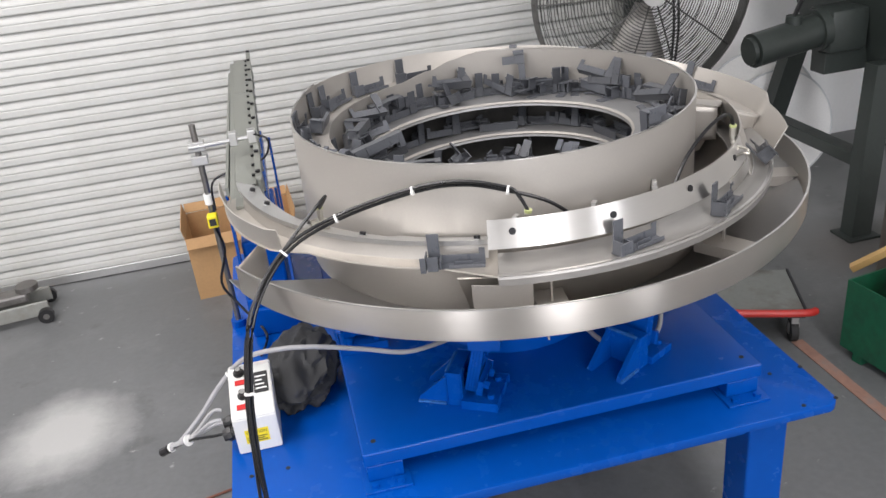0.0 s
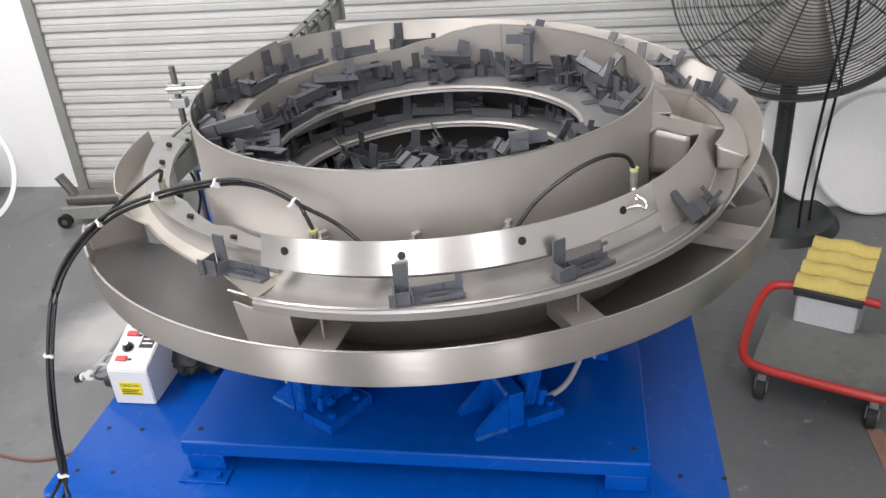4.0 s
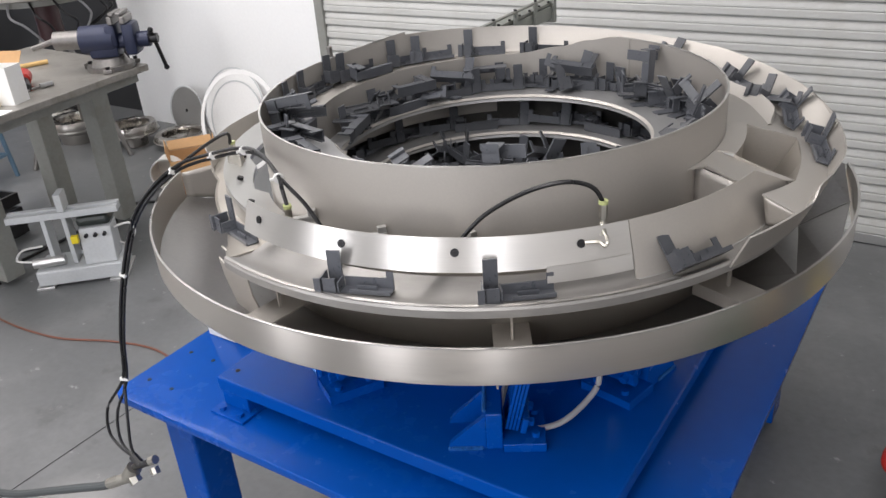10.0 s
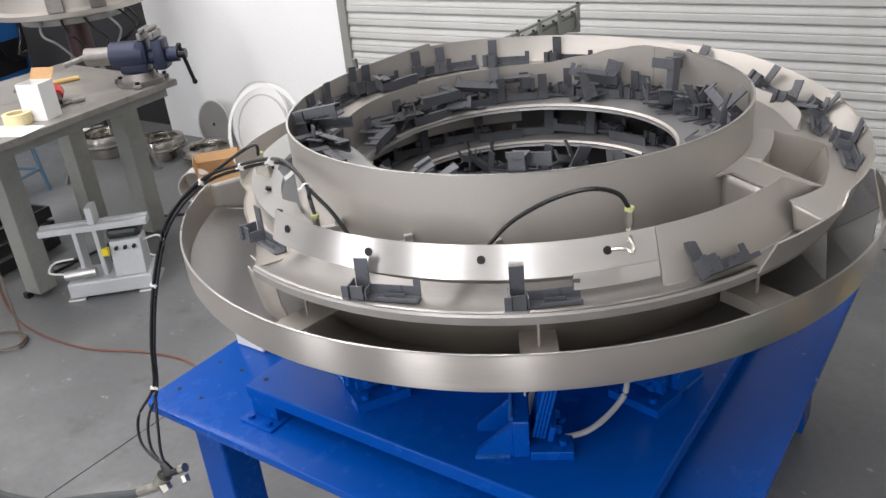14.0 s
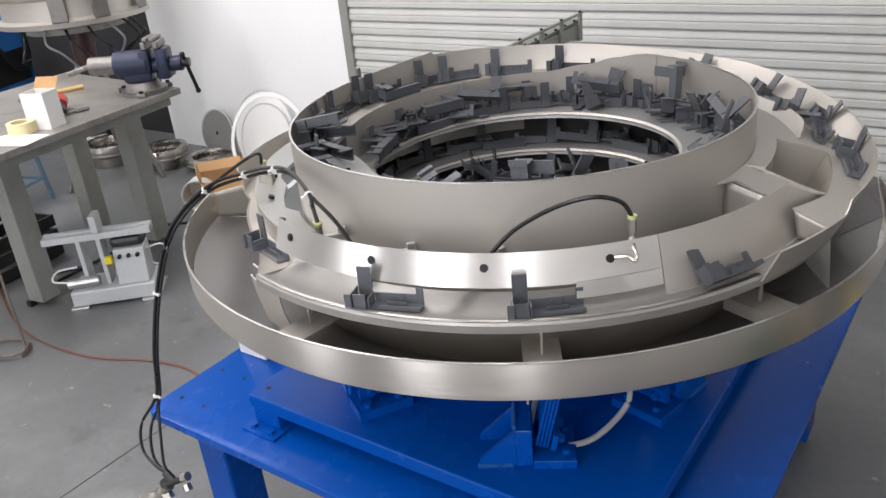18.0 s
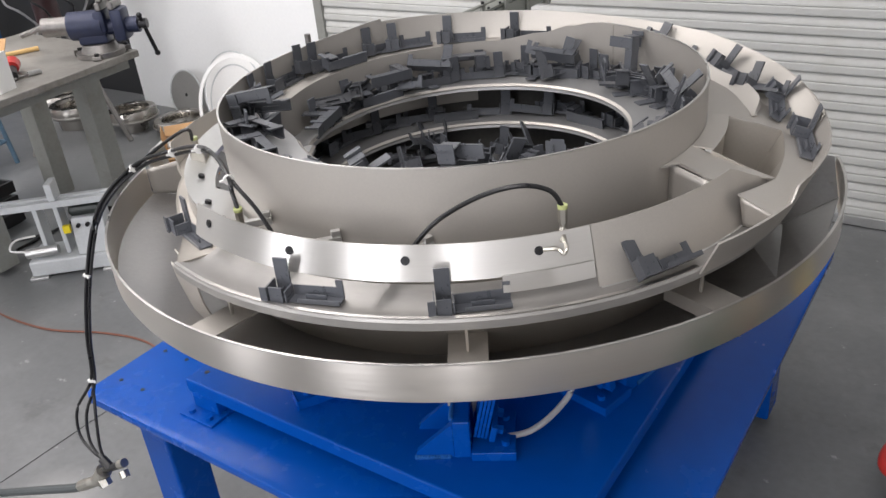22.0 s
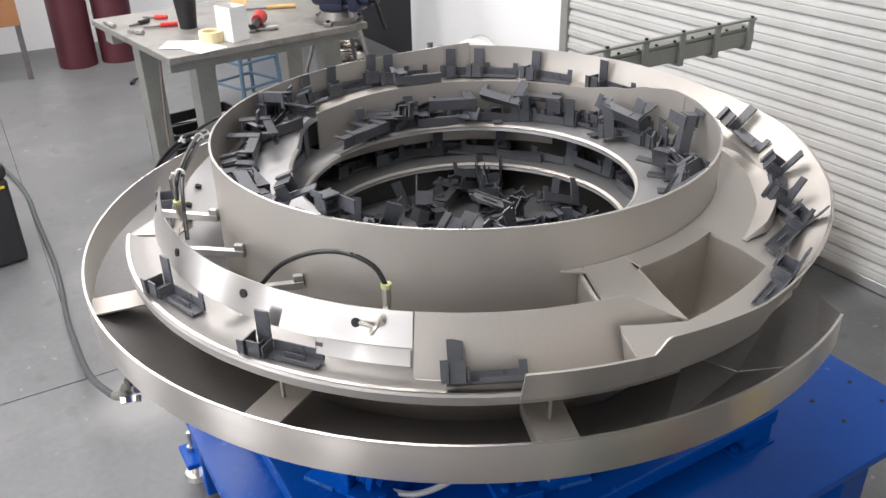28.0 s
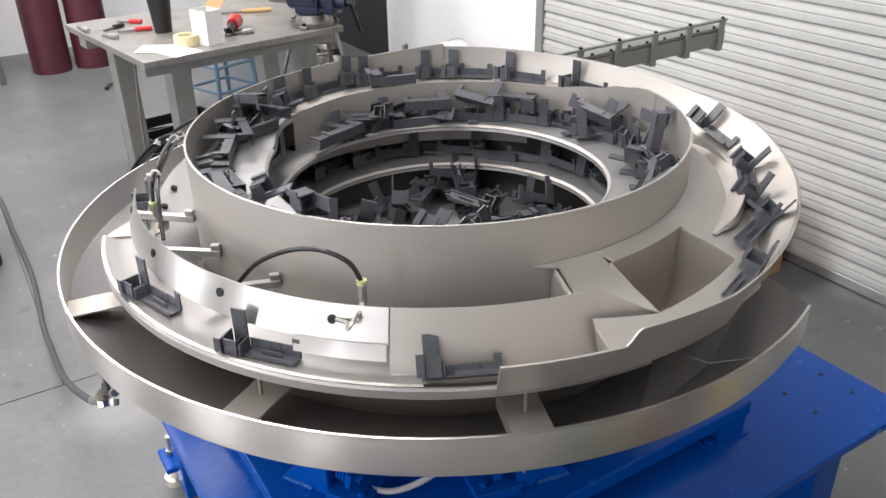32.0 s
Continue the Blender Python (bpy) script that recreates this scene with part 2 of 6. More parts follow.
def thing(name, label, category, group="", x=0, y=0, z=0, rz=0):
    ob = new(name)
    ob.empty_display_size = 0.05
    ob.matrix_basis = pose(x, y, z, 0, 0, rz)
    return tagged(ob, label, category, group)


def box(bm, x0, x1, y0, y1, z0, z1, bevel=0.0, m=None):
    """A box, with rounded edges, added to bm."""
    vs = bmesh.ops.create_cube(bm, size=1)["verts"]
    for v in vs:
        v.co = Vector(((x0 + x1) / 2 + v.co.x * (x1 - x0), (y0 + y1) / 2 + v.co.y * (y1 - y0), (z0 + z1) / 2 + v.co.z * (z1 - z0)))
        if m:
            v.co = m @ v.co
    if bevel:
        es = list({e for v in vs for e in v.link_edges})
        bmesh.ops.bevel(bm, geom=es, offset=bevel, segments=2, affect="EDGES", profile=0.5)
    return bm


def boxes(*specs, bevel=0.0):
    bm = bmesh.new()
    for s in specs:
        box(bm, *s, bevel=bevel)
    return bm


def rod_between(bm, a, b, r, seg=12, r2=None):
    a, b = Vector(a), Vector(b)
    d = b - a
    m = Matrix.Translation((a + b) / 2) @ d.to_track_quat("Z", "Y").to_matrix().to_4x4()
    bmesh.ops.create_cone(bm, cap_ends=True, segments=seg, radius1=r, radius2=r if r2 is None else r2, depth=d.length, matrix=m)
    return bm


def catmull(pts, n=8):
    pts = [Vector(p) for p in pts]
    out = []
    for i in range(len(pts) - 1):
        p0, p1, p2, p3 = pts[max(i - 1, 0)], pts[i], pts[i + 1], pts[min(i + 2, len(pts) - 1)]
        for k in range(n):
            t = k / n
            out.append(0.5 * ((2 * p1) + (p2 - p0) * t + (2 * p0 - 5 * p1 + 4 * p2 - p3) * t * t + (3 * p1 - p0 - 3 * p2 + p3) * t ** 3))
    return out + [pts[-1]]


def tube(bm, pts, r, seg=8, n=6, smooth=True):
    """A round hose along a path."""
    path = catmull(pts, n) if smooth else [Vector(p) for p in pts]
    rings, up = [], Vector((0.13, 0.29, 0.95)).normalized()
    for i, p in enumerate(path):
        d = (path[min(i + 1, len(path) - 1)] - path[max(i - 1, 0)]).normalized()
        s = d.cross(up).normalized() if abs(d.dot(up)) < 0.98 else d.cross(Vector((1, 0, 0))).normalized()
        q = s.cross(d).normalized()
        rings.append([bm.verts.new(p + r * (math.cos(a) * s + math.sin(a) * q)) for a in (2 * math.pi * k / seg for k in range(seg))])
    for a, b in zip(rings, rings[1:]):
        for k in range(seg):
            bm.faces.new((a[k], a[(k + 1) % seg], b[(k + 1) % seg], b[k]))
    bm.faces.new(rings[0][::-1])
    bm.faces.new(rings[-1])
    return bm


def sweep(bm, section, a0, a1, n):
    """Sweeps section(angle in degrees), a closed outline of (r, z), round the z axis; caps the ends unless it closes."""
    closed = abs(abs(a1 - a0) - 360) < 1e-6
    rings = []
    for i in range(n if closed else n + 1):
        a = a0 + (a1 - a0) * i / n
        c, s = math.cos(radians(a)), math.sin(radians(a))
        rings.append([bm.verts.new((r * c, r * s, z)) for r, z in section(a)])
    k = len(rings[0])
    for i in range(n):
        p, q = rings[i], rings[(i + 1) % len(rings)]
        for j in range(k):
            bm.faces.new((p[j], p[(j + 1) % k], q[(j + 1) % k], q[j]))
    if not closed:
        bm.faces.new(rings[0])
        bm.faces.new(rings[-1][::-1])
    return bm


def ribbon(points, t):
    """A closed outline round an open (r, z) line, t thick."""
    out, back = [], []
    for i, p in enumerate(points):
        q, s = points[max(i - 1, 0)], points[min(i + 1, len(points) - 1)]
        dx, dz = s[0] - q[0], s[1] - q[1]
        d = math.hypot(dx, dz) or 1
        nx, nz = -dz / d * t / 2, dx / d * t / 2
        out.append((p[0] + nx, p[1] + nz))
        back.append((p[0] - nx, p[1] - nz))
    return out + back[::-1]


def lerp_table(table, a):
    """Reads a value from (angle, value) rows, angles rising."""
    for (a0, v0), (a1, v1) in zip(table, table[1:]):
        if a <= a1:
            t = max(0.0, min(1.0, (a - a0) / (a1 - a0)))
            return v0 + (v1 - v0) * t
    return table[-1][1]


def smooth_table(table, a):
    for (a0, v0), (a1, v1) in zip(table, table[1:]):
        if a <= a1:
            t = max(0.0, min(1.0, (a - a0) / (a1 - a0)))
            t = t * t * (3 - 2 * t)
            return v0 + (v1 - v0) * t
    return table[-1][1]


def polar(r, a, z=0.0):
    return Vector((r * math.cos(radians(a)), r * math.sin(radians(a)), z))


# ---- the workshop ----
WALL_Y = 2.14


def structure(name, bm, material, label, category):
    ob = link_mesh(name, bm, material)
    return tagged(ob, label, category, kind="structure")


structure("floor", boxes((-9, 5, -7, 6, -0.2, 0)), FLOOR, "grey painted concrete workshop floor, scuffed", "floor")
# roof added out of view, its grey darkens what flat metal reflects
structure("ceiling", boxes((-9, 5, -7, 6, 4.6, 4.8)), CEIL, "unseen workshop roof, grey to hold down reflections in the metal", "ceiling")
structure("wall_north", boxes((-4.3, -2.42, WALL_Y + 0.02, WALL_Y + 0.2, 0, 4.6), (1.32, 5, WALL_Y + 0.12, WALL_Y + 0.3, 0, 4.6), (-2.42, 1.32, WALL_Y + 0.02, WALL_Y + 0.2, 3.2, 4.6)),
          WALLWHITE, "white painted workshop wall beside the shutter", "wall")
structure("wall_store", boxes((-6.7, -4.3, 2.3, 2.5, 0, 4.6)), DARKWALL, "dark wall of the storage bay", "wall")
structure("wall_west", boxes((-6.9, -6.7, -7, 6, 0, 4.6)), WALLWHITE, "white wall at the far end of the workshop", "wall")
# east and south walls added out of view, pale so the bowl reflects brighter
structure("wall_east", boxes((4.6, 4.8, -7, 6, 0, 4.6)), GREYWALL, "unseen side wall, pale to brighten reflections in the metal", "wall")
structure("wall_south", boxes((-9, 5, -7, -6.8, 0, 4.6)), GREYWALL, "unseen south wall, pale to brighten reflections in the metal", "wall")

# floor marks
jm = structure("floor_joint", boxes((-1.407, -1.4045, -4, -0.1, 0.0005, 0.0015), (-7, -1.408, -0.75, -0.7475, 0.0005, 0.0015)), JOINT, "thin dark saw cut joint in the concrete floor", "floor joint")
bm = bmesh.new()
box(bm, 1.19, 1.235, -3, 0.36, 0.001, 0.004)
structure("floor_line", bm, ORANGELINE, "worn orange painted line on the floor", "floor marking")


def floor_patch(m, x, y, r, colour):
    """A round patch of another tone in the floor colour, with a ragged edge."""
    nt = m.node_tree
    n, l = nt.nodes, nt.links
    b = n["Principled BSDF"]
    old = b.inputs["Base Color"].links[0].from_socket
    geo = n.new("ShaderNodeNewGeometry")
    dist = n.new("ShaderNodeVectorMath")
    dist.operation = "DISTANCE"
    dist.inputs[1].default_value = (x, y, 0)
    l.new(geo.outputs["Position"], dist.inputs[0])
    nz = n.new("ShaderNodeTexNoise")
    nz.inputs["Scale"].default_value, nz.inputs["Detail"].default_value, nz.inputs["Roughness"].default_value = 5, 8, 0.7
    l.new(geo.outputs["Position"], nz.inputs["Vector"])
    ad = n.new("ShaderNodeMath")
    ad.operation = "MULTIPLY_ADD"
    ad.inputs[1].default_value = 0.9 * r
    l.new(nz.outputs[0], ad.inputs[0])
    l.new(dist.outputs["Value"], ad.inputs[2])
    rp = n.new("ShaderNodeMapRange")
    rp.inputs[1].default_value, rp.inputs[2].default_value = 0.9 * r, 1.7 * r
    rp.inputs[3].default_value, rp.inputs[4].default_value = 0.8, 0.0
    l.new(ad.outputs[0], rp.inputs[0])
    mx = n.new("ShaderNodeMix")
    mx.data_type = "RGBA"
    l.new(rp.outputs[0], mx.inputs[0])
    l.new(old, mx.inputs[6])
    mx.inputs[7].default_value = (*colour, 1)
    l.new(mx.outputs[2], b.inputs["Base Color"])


def floor_specks(m, scale, low, high, amount, colour):
    """Scattered small chips and dust marks."""
    nt = m.node_tree
    n, l = nt.nodes, nt.links
    b = n["Principled BSDF"]
    old = b.inputs["Base Color"].links[0].from_socket
    geo = n.new("ShaderNodeNewGeometry")
    nz = n.new("ShaderNodeTexNoise")
    nz.inputs["Scale"].default_value, nz.inputs["Detail"].default_value, nz.inputs["Roughness"].default_value = scale, 6, 0.6
    l.new(geo.outputs["Position"], nz.inputs["Vector"])
    rp = n.new("ShaderNodeMapRange")
    rp.inputs[1].default_value, rp.inputs[2].default_value = low, high
    rp.inputs[3].default_value, rp.inputs[4].default_value = 0.0, amount
    l.new(nz.outputs[0], rp.inputs[0])
    mx = n.new("ShaderNodeMix")
    mx.data_type = "RGBA"
    l.new(rp.outputs[0], mx.inputs[0])
    l.new(old, mx.inputs[6])
    mx.inputs[7].default_value = (*colour, 1)
    l.new(mx.outputs[2], b.inputs["Base Color"])


floor_specks(FLOOR, 7.0, 0.60, 0.70, 0.45, (0.075, 0.075, 0.075))
floor_specks(FLOOR, 16.0, 0.66, 0.72, 0.7, (0.36, 0.36, 0.35))
floor_patch(FLOOR, -1.5, 0.78, 0.24, (0.48, 0.48, 0.47))
floor_patch(FLOOR, -1.15, -0.62, 0.16, (0.27, 0.27, 0.265))
floor_patch(FLOOR, 1.9, 0.9, 0.3, (0.10, 0.095, 0.09))


def roller_shutter():
    """Slats with a rounded belly and a step at each joint."""
    root = tagged(thing("roller_shutter", "cream painted steel roller shutter, closed", "roller shutter"), kind="structure")
    pitch, n = 0.0745, 43
    prof = [(0.010, 0.0), (-0.013, 0.0010), (-0.0155, 0.006), (-0.0155, 0.030), (-0.0135, 0.0345), (-0.0045, 0.0352), (-0.0045, 0.0375), (-0.0115, 0.0382), (-0.0105, 0.046), (-0.006, 0.060), (0.000, 0.0700), (0.004, 0.0735)]
    bm = bmesh.new()
    x0, x1 = -2.36, 1.26
    fr = [[bm.verts.new((x, y, z)) for y, z in prof] + [bm.verts.new((x, 0.03, prof[-1][1])), bm.verts.new((x, 0.03, 0))] for x in (x0, x1)]
    k = len(fr[0])
    for j in range(k):
        bm.faces.new((fr[0][j], fr[0][(j + 1) % k], fr[1][(j + 1) % k], fr[1][j]))
    bm.faces.new(fr[0])
    bm.faces.new(fr[1][::-1])
    first = part("slat", bm, SHUTTER, root)
    first.location = (0, WALL_Y, 0.05)
    for i in range(1, n):
        o = first.copy()
        scene.collection.objects.link(o)
        o.location.z = 0.05 + i * pitch
    part("bottom_bar", boxes((x0, x1, WALL_Y - 0.02, WALL_Y + 0.02, 0.004, 0.05), bevel=0.004), ALU, root, "bare metal bottom bar")
    for a, b in ((-2.42, -2.36), (1.26, 1.32)):
        part("guide_channel", boxes((a, b, WALL_Y - 0.03, WALL_Y + 0.03, 0, 3.2), bevel=0.004), BENCHLEG, root, "grey steel guide channel")


roller_shutter()

# ---- the feeder's table ----
CX, CY = -0.003, -0.026          # axis of the bowl
TOP = 0.558                      # table top
TX0, TX1, TY0, TY1 = -0.765, 0.615, -0.605, 0.835


def feeder_table():
    t = thing("steel_table", "blue gloss painted heavy steel machine table", "table")
    bm = bmesh.new()
    box(bm, TX0, TX1, TY0, TY1, TOP - 0.022, TOP)
    upright = [e for e in bm.edges if abs(e.verts[0].co.z - e.verts[1].co.z) > 0.01]
    bmesh.ops.bevel(bm, geom=upright, offset=0.032, segments=6, affect="EDGES", profile=0.5)
    bmesh.ops.bevel(bm, geom=[e for e in bm.edges if e.is_manifold and e.calc_face_angle() > 1.2], offset=0.0025, segments=2, affect="EDGES", profile=0.5)
    part("tabletop", bm, BLUE, t, smooth=True)
    for y in (TY0 + 0.078, TY1 - 0.135):
        part("apron_rail", boxes((TX0 + 0.14, TX1 - 0.14, y, y + 0.05, TOP - 0.10, TOP - 0.023), bevel=0.003), BLUE, t)
    for x in (TX0 + 0.10, TX1 - 0.15):
        part("apron_rail", boxes((x, x + 0.05, TY0 + 0.16, TY1 - 0.18, TOP - 0.10, TOP - 0.023), bevel=0.003), BLUE, t)
    for x in (TX0 + 0.09, TX1 - 0.19):
        for y in (TY0 + 0.06, TY1 - 0.16):
            leg = part("leg", boxes((x, x + 0.10, y, y + 0.10, 0.03, TOP - 0.023), bevel=0.006), BLUE, t)
            fx, fy = x - 0.042, y + 0.004
            part("foot_lug", boxes((x - 0.076, x + 0.03, y - 0.030, y + 0.036, 0.085, 0.103), bevel=0.004), BLUE, leg)
            bm = rod_between(bmesh.new(), (fx, fy, 0.012), (fx, fy, 0.165), 0.009)
            rod_between(bm, (fx, fy, 0.104), (fx, fy, 0.116), 0.016, 6)
            rod_between(bm, (fx, fy, 0.058), (fx, fy, 0.070), 0.016, 6)
            rod_between(bm, (fx, fy, 0.016), (fx, fy, 0.030), 0.018, 16, 0.012)
            rod_between(bm, (fx, fy, 0.0), (fx, fy, 0.016), 0.040, 24, 0.034)
            part("levelling_foot", bm, BRASS, leg, "nickel levelling foot with a stud", True)
    for cx, cy in ((-0.68, -0.458), (0.466, 0.708), (0.57, -0.52), (-0.68, 0.708)):
        for dx in (-0.041, 0.041):
            for dy in (-0.067, 0.067):
                bm = rod_between(bmesh.new(), (cx + dx, cy + dy, TOP), (cx + dx, cy + dy, TOP + 0.0012), 0.0052, 12)
                part("bolt_hole", bm, JOINT, t, "dark drilled hole")


feeder_table()
PX0, PX1, PY0, PY1, PZ = -0.474, 0.466, -0.512, 0.46, 0.642


def base_plate():
    t = thing("mounting_plinth", "blue painted thick steel plinth on short feet", "plinth")
    part("plate", boxes((PX0, PX1, PY0, PY1, PZ - 0.036, PZ), bevel=0.004), BLUE, t)
    for x in (PX0 + 0.005, PX1 - 0.085):
        for y in (PY0 + 0.004, PY1 - 0.084):
            foot = part("foot", boxes((x, x + 0.08, y, y + 0.08, TOP + 0.006, PZ - 0.0365), bevel=0.003), BLUE, t)
            ox = -0.004 if x < 0 else 0.004
            part("foot_flange", boxes((x - 0.012, x + 0.092, y - 0.035, y + 0.08, TOP + 0.0002, TOP + 0.0065), bevel=0.001), BLUE, foot)
            for k in (0.012, 0.068):
                bm = rod_between(bmesh.new(), (x + k, y - 0.018, TOP + 0.0066), (x + k, y - 0.018, TOP + 0.0146), 0.009, 6)
                part("bolt", bm, BLUE, foot)
    for x, y in ((PX0 + 0.03, PY0 + 0.04), (PX1 - 0.03, PY0 + 0.04), (PX1 - 0.03, PY1 - 0.04)):
        part("tapped_hole", rod_between(bmesh.new(), (x, y, PZ), (x, y, PZ + 0.001), 0.006), JOINT, t, "dark tapped hole")


base_plate()


def drive_unit():
    t = thing("vibratory_drive", "blue painted electromagnetic drive with leaf spring brackets", "feeder drive", x=CX, y=CY)
    bm = rod_between(bmesh.new(), (0, 0, PZ + 0.0005), (0, 0, 0.80), 0.235, 48)
    rod_between(bm, (0, 0, 0.80), (0, 0, 0.83), 0.30, 48)
    part("drum", bm, BLUE, t, smooth=True)
    bm = bmesh.new()
    for a in range(0, 180, 60):
        box(bm, -0.46, 0.46, -0.035, 0.035, 0.795 + 0.003 * (a // 60), 0.835 + 0.003 * (a // 60), m=Matrix.Rotation(radians(a + 8), 4, "Z"))
    part("cross_arm", bm, BLUE, t)
    for i in range(6):
        a = -120 + 60 * i
        m = Matrix.Rotation(radians(a), 4, "Z")
        if i == 2:                               # this one stands turned about
            m = Matrix.Rotation(radians(-12), 4, "Z") @ Matrix.Translation((-0.04, 0, 0)) @ Matrix.Scale(-1, 4, (0, 1, 0))
        # gusseted foot, and a pack of leaning leaf springs between clamp bars
        lean = Matrix.Translation((0.405, 0.012, PZ + 0.035)) @ Matrix.Rotation(radians(-13), 4, "X")
        bm = bmesh.new()
        box(bm, 0.355, 0.455, -0.03, 0.002, PZ + 0.0004, PZ + 0.085, 0.003, m)
        foot = part("spring_foot", bm, BLUE, t)
        bm = bmesh.new()
        box(bm, 0.345, 0.465, 0.0025, 0.085, PZ + 0.0004, PZ + 0.020, 0.002, m)
        part("base_block", bm, BLUE, foot)
        for x in (0.37, 0.44):
            part("socket_screw", rod_between(bmesh.new(), m @ Vector((x, 0.066, PZ + 0.0202)), m @ Vector((x, 0.066, PZ + 0.030)), 0.008, 12), BLUE, foot)
        for x in (0.36, 0.44):
            bm = bmesh.new()
            vs = [bm.verts.new(m @ Vector(p)) for s in (x, x + 0.012) for p in ((s, -0.0305, PZ + 0.0005), (s, -0.105, PZ + 0.0005), (s, -0.100, PZ + 0.014), (s, -0.0305, PZ + 0.078))]
            bm.faces.new(vs[:4])
            bm.faces.new(vs[4:][::-1])
            for k in range(4):
                bm.faces.new((vs[k], vs[(k + 1) % 4], vs[4 + (k + 1) % 4], vs[4 + k]))
            gus = part("gusset", bm, BLUE, foot)
        for line in ([(0.359, -0.04 - 0.0055 * k, 0.003) for k in range(12)], [(0.453, -0.04 - 0.0055 * k, 0.003) for k in range(12)], [(0.370 + 0.0055 * k, -0.032, 0.084) for k in range(14)]):
            bm = bmesh.new()
            for x, y, z in line:
                bmesh.ops.create_icosphere(bm, subdivisions=1, radius=0.0055, matrix=Matrix.Translation(m @ Vector((x, y, PZ + z))))
            part("weld_bead", bm, WELD, foot, "shiny blue weld bead")
        for k in range(4):
            bm = bmesh.new()
            box(bm, -0.034, 0.034, -0.006 + 0.0068 * k, -0.0005 + 0.0068 * k, 0, 0.16, 0.0008, m @ lean)
            part("leaf_spring", bm, BLUE, t)
        for z in (0.004, 0.126):
            bm = bmesh.new()
            box(bm, -0.045, 0.045, 0.0225, 0.034, z, z + 0.034, 0.002, m @ lean)
            cb = part("clamp_bar", bm, BLUE, t)
            for x in (-0.024, 0.024):
                bm = rod_between(bmesh.new(), m @ lean @ Vector((x, 0.0345, z + 0.017)), m @ lean @ Vector((x, 0.046, z + 0.017)), 0.0095, 6)
                part("clamp_bolt", bm, BLUE, cb)
        bm = bmesh.new()
        box(bm, -0.043, 0.043, -0.034, -0.0065, 0.128, 0.162, 0.002, m @ lean)
        part("upper_block", bm, BLUE, t)
        if i == 2:
            bm = bmesh.new()
            box(bm, -0.014, 0.014, 0.0215, 0.0223, 0.042, 0.122, 0, m @ lean)
            part("paper_label", bm, PAPER, t, "scuffed white paper label")


drive_unit()

# ---- the bowl ----
# rows of (angle, radius, top) round the bowl's axis; angles in degrees, counter-clockwise from +x
WALL_R = [(-26, 0.682), (-9.7, 0.688), (5, 0.691), (20, 0.680), (40, 0.664), (60, 0.630), (80, 0.576), (100, 0.532), (120, 0.506), (135, 0.496), (152, 0.492)]
WALL_T = [(-26, 1.131), (-10.6, 1.136), (-9.2, 1.159), (5, 1.159), (20, 1.166), (40, 1.183), (60, 1.209), (80, 1.226), (100, 1.243), (120, 1.250), (135, 1.255), (152, 1.257)]
BASE_R = [(-26, 0.6650), (16, 0.6650), (24, 0.630), (34, 0.588), (60, 0.556), (80, 0.528), (100, 0.503), (120, 0.489), (152, 0.485)]
DECK_Z = [(-20, 1.156), (20, 1.157), (45, 1.156), (75, 1.164), (95, 1.176), (110, 1.184), (150, 1.184), (175, 1.180), (203, 1.170)]
DECK_FALL = [(-20, 0.33), (20, 0.33), (40, 0.22), (60, 0.12), (90, 0.0), (203, 0.0)]
CYL_R = [(-214, 0.4865), (-185, 0.4845), (-165, 0.4815), (-150, 0.479), (79, 0.479)]
CYL_T = [(-214, 1.262), (-200, 1.248), (-185, 1.239), (-165, 1.235), (-150, 1.234), (79, 1.234)]
STEP_R = [(70, 0.4755), (84, 0.4755), (95, 0.462), (110, 0.442), (130, 0.424), (150, 0.412), (170, 0.403), (190, 0.398), (204, 0.396)]
STEP_T = [(70, 1.234), (80, 1.233), (88, 1.222), (97, 1.204), (110, 1.190), (150, 1.1875), (175, 1.183), (204, 1.174)]
TURN_OUT = [(-184, 0.676), (-165, 0.662), (-153, 0.645), (-146, 0.606), (-130, 0.592), (-118, 0.590), (-112, 0.612), (-106, 0.645)]
RAIL_OUT = [(-184, 0.640), (-172, 0.618), (-156, 0.597), (-144, 0.580), (-131, 0.566), (-119, 0.556), (-107, 0.551)]
RAIL_IN = [(-184, 0.588), (-168, 0.560), (-152, 0.545), (-148, 0.521), (-134, 0.513), (-131, 0.512), (-130, 0.486), (-107, 0.486)]
LEDGE_Z = [(-156, 1.170), (-100, 1.155), (-40, 1.141), (0, 1.130), (40, 1.119), (80, 1.112), (120, 1.106), (160, 1.100), (205, 1.092), (240, 1.078), (400, 1.033), (460, 1.017), (520, 1.006), (570, 0.995)]


def ledge_out(a):
    """Outer radius of the spiral ledge."""
    return 0.4755 if a < 84 else lerp_table(STEP_R, a) - 0.002


def deck_z(a, r=0.52):
    return lerp_table(DECK_Z, a) - lerp_table(DECK_FALL, a) * max(0.0, r - 0.52)


def plate_mesh(bm, a0, a1, n, r0, r1, z, t):
    """A sheet between two radii (functions of the angle), lying on z(angle, radius)."""
    rows = []
    for i in range(n + 1):
        a = a0 + (a1 - a0) * i / n
        ra, rb = r0(a), r1(a)
        rows.append([[bm.verts.new(polar(r, a, z(a, r) - h)) for h in (0, t)] for r in (ra, (ra + rb) / 2, rb)])
    for p, q in zip(rows, rows[1:]):
        for j in range(2):
            bm.faces.new((p[j][0], p[j + 1][0], q[j + 1][0], q[j][0]))
            bm.faces.new((p[j][1], q[j][1], q[j + 1][1], p[j + 1][1]))
        for j in (0, 2):
            bm.faces.new((p[j][0], q[j][0], q[j][1], p[j][1]))
    for e in (rows[0], rows[-1]):
        for j in range(2):
            bm.faces.new((e[j][0], e[j][1], e[j + 1][1], e[j + 1][0]))
    return bm


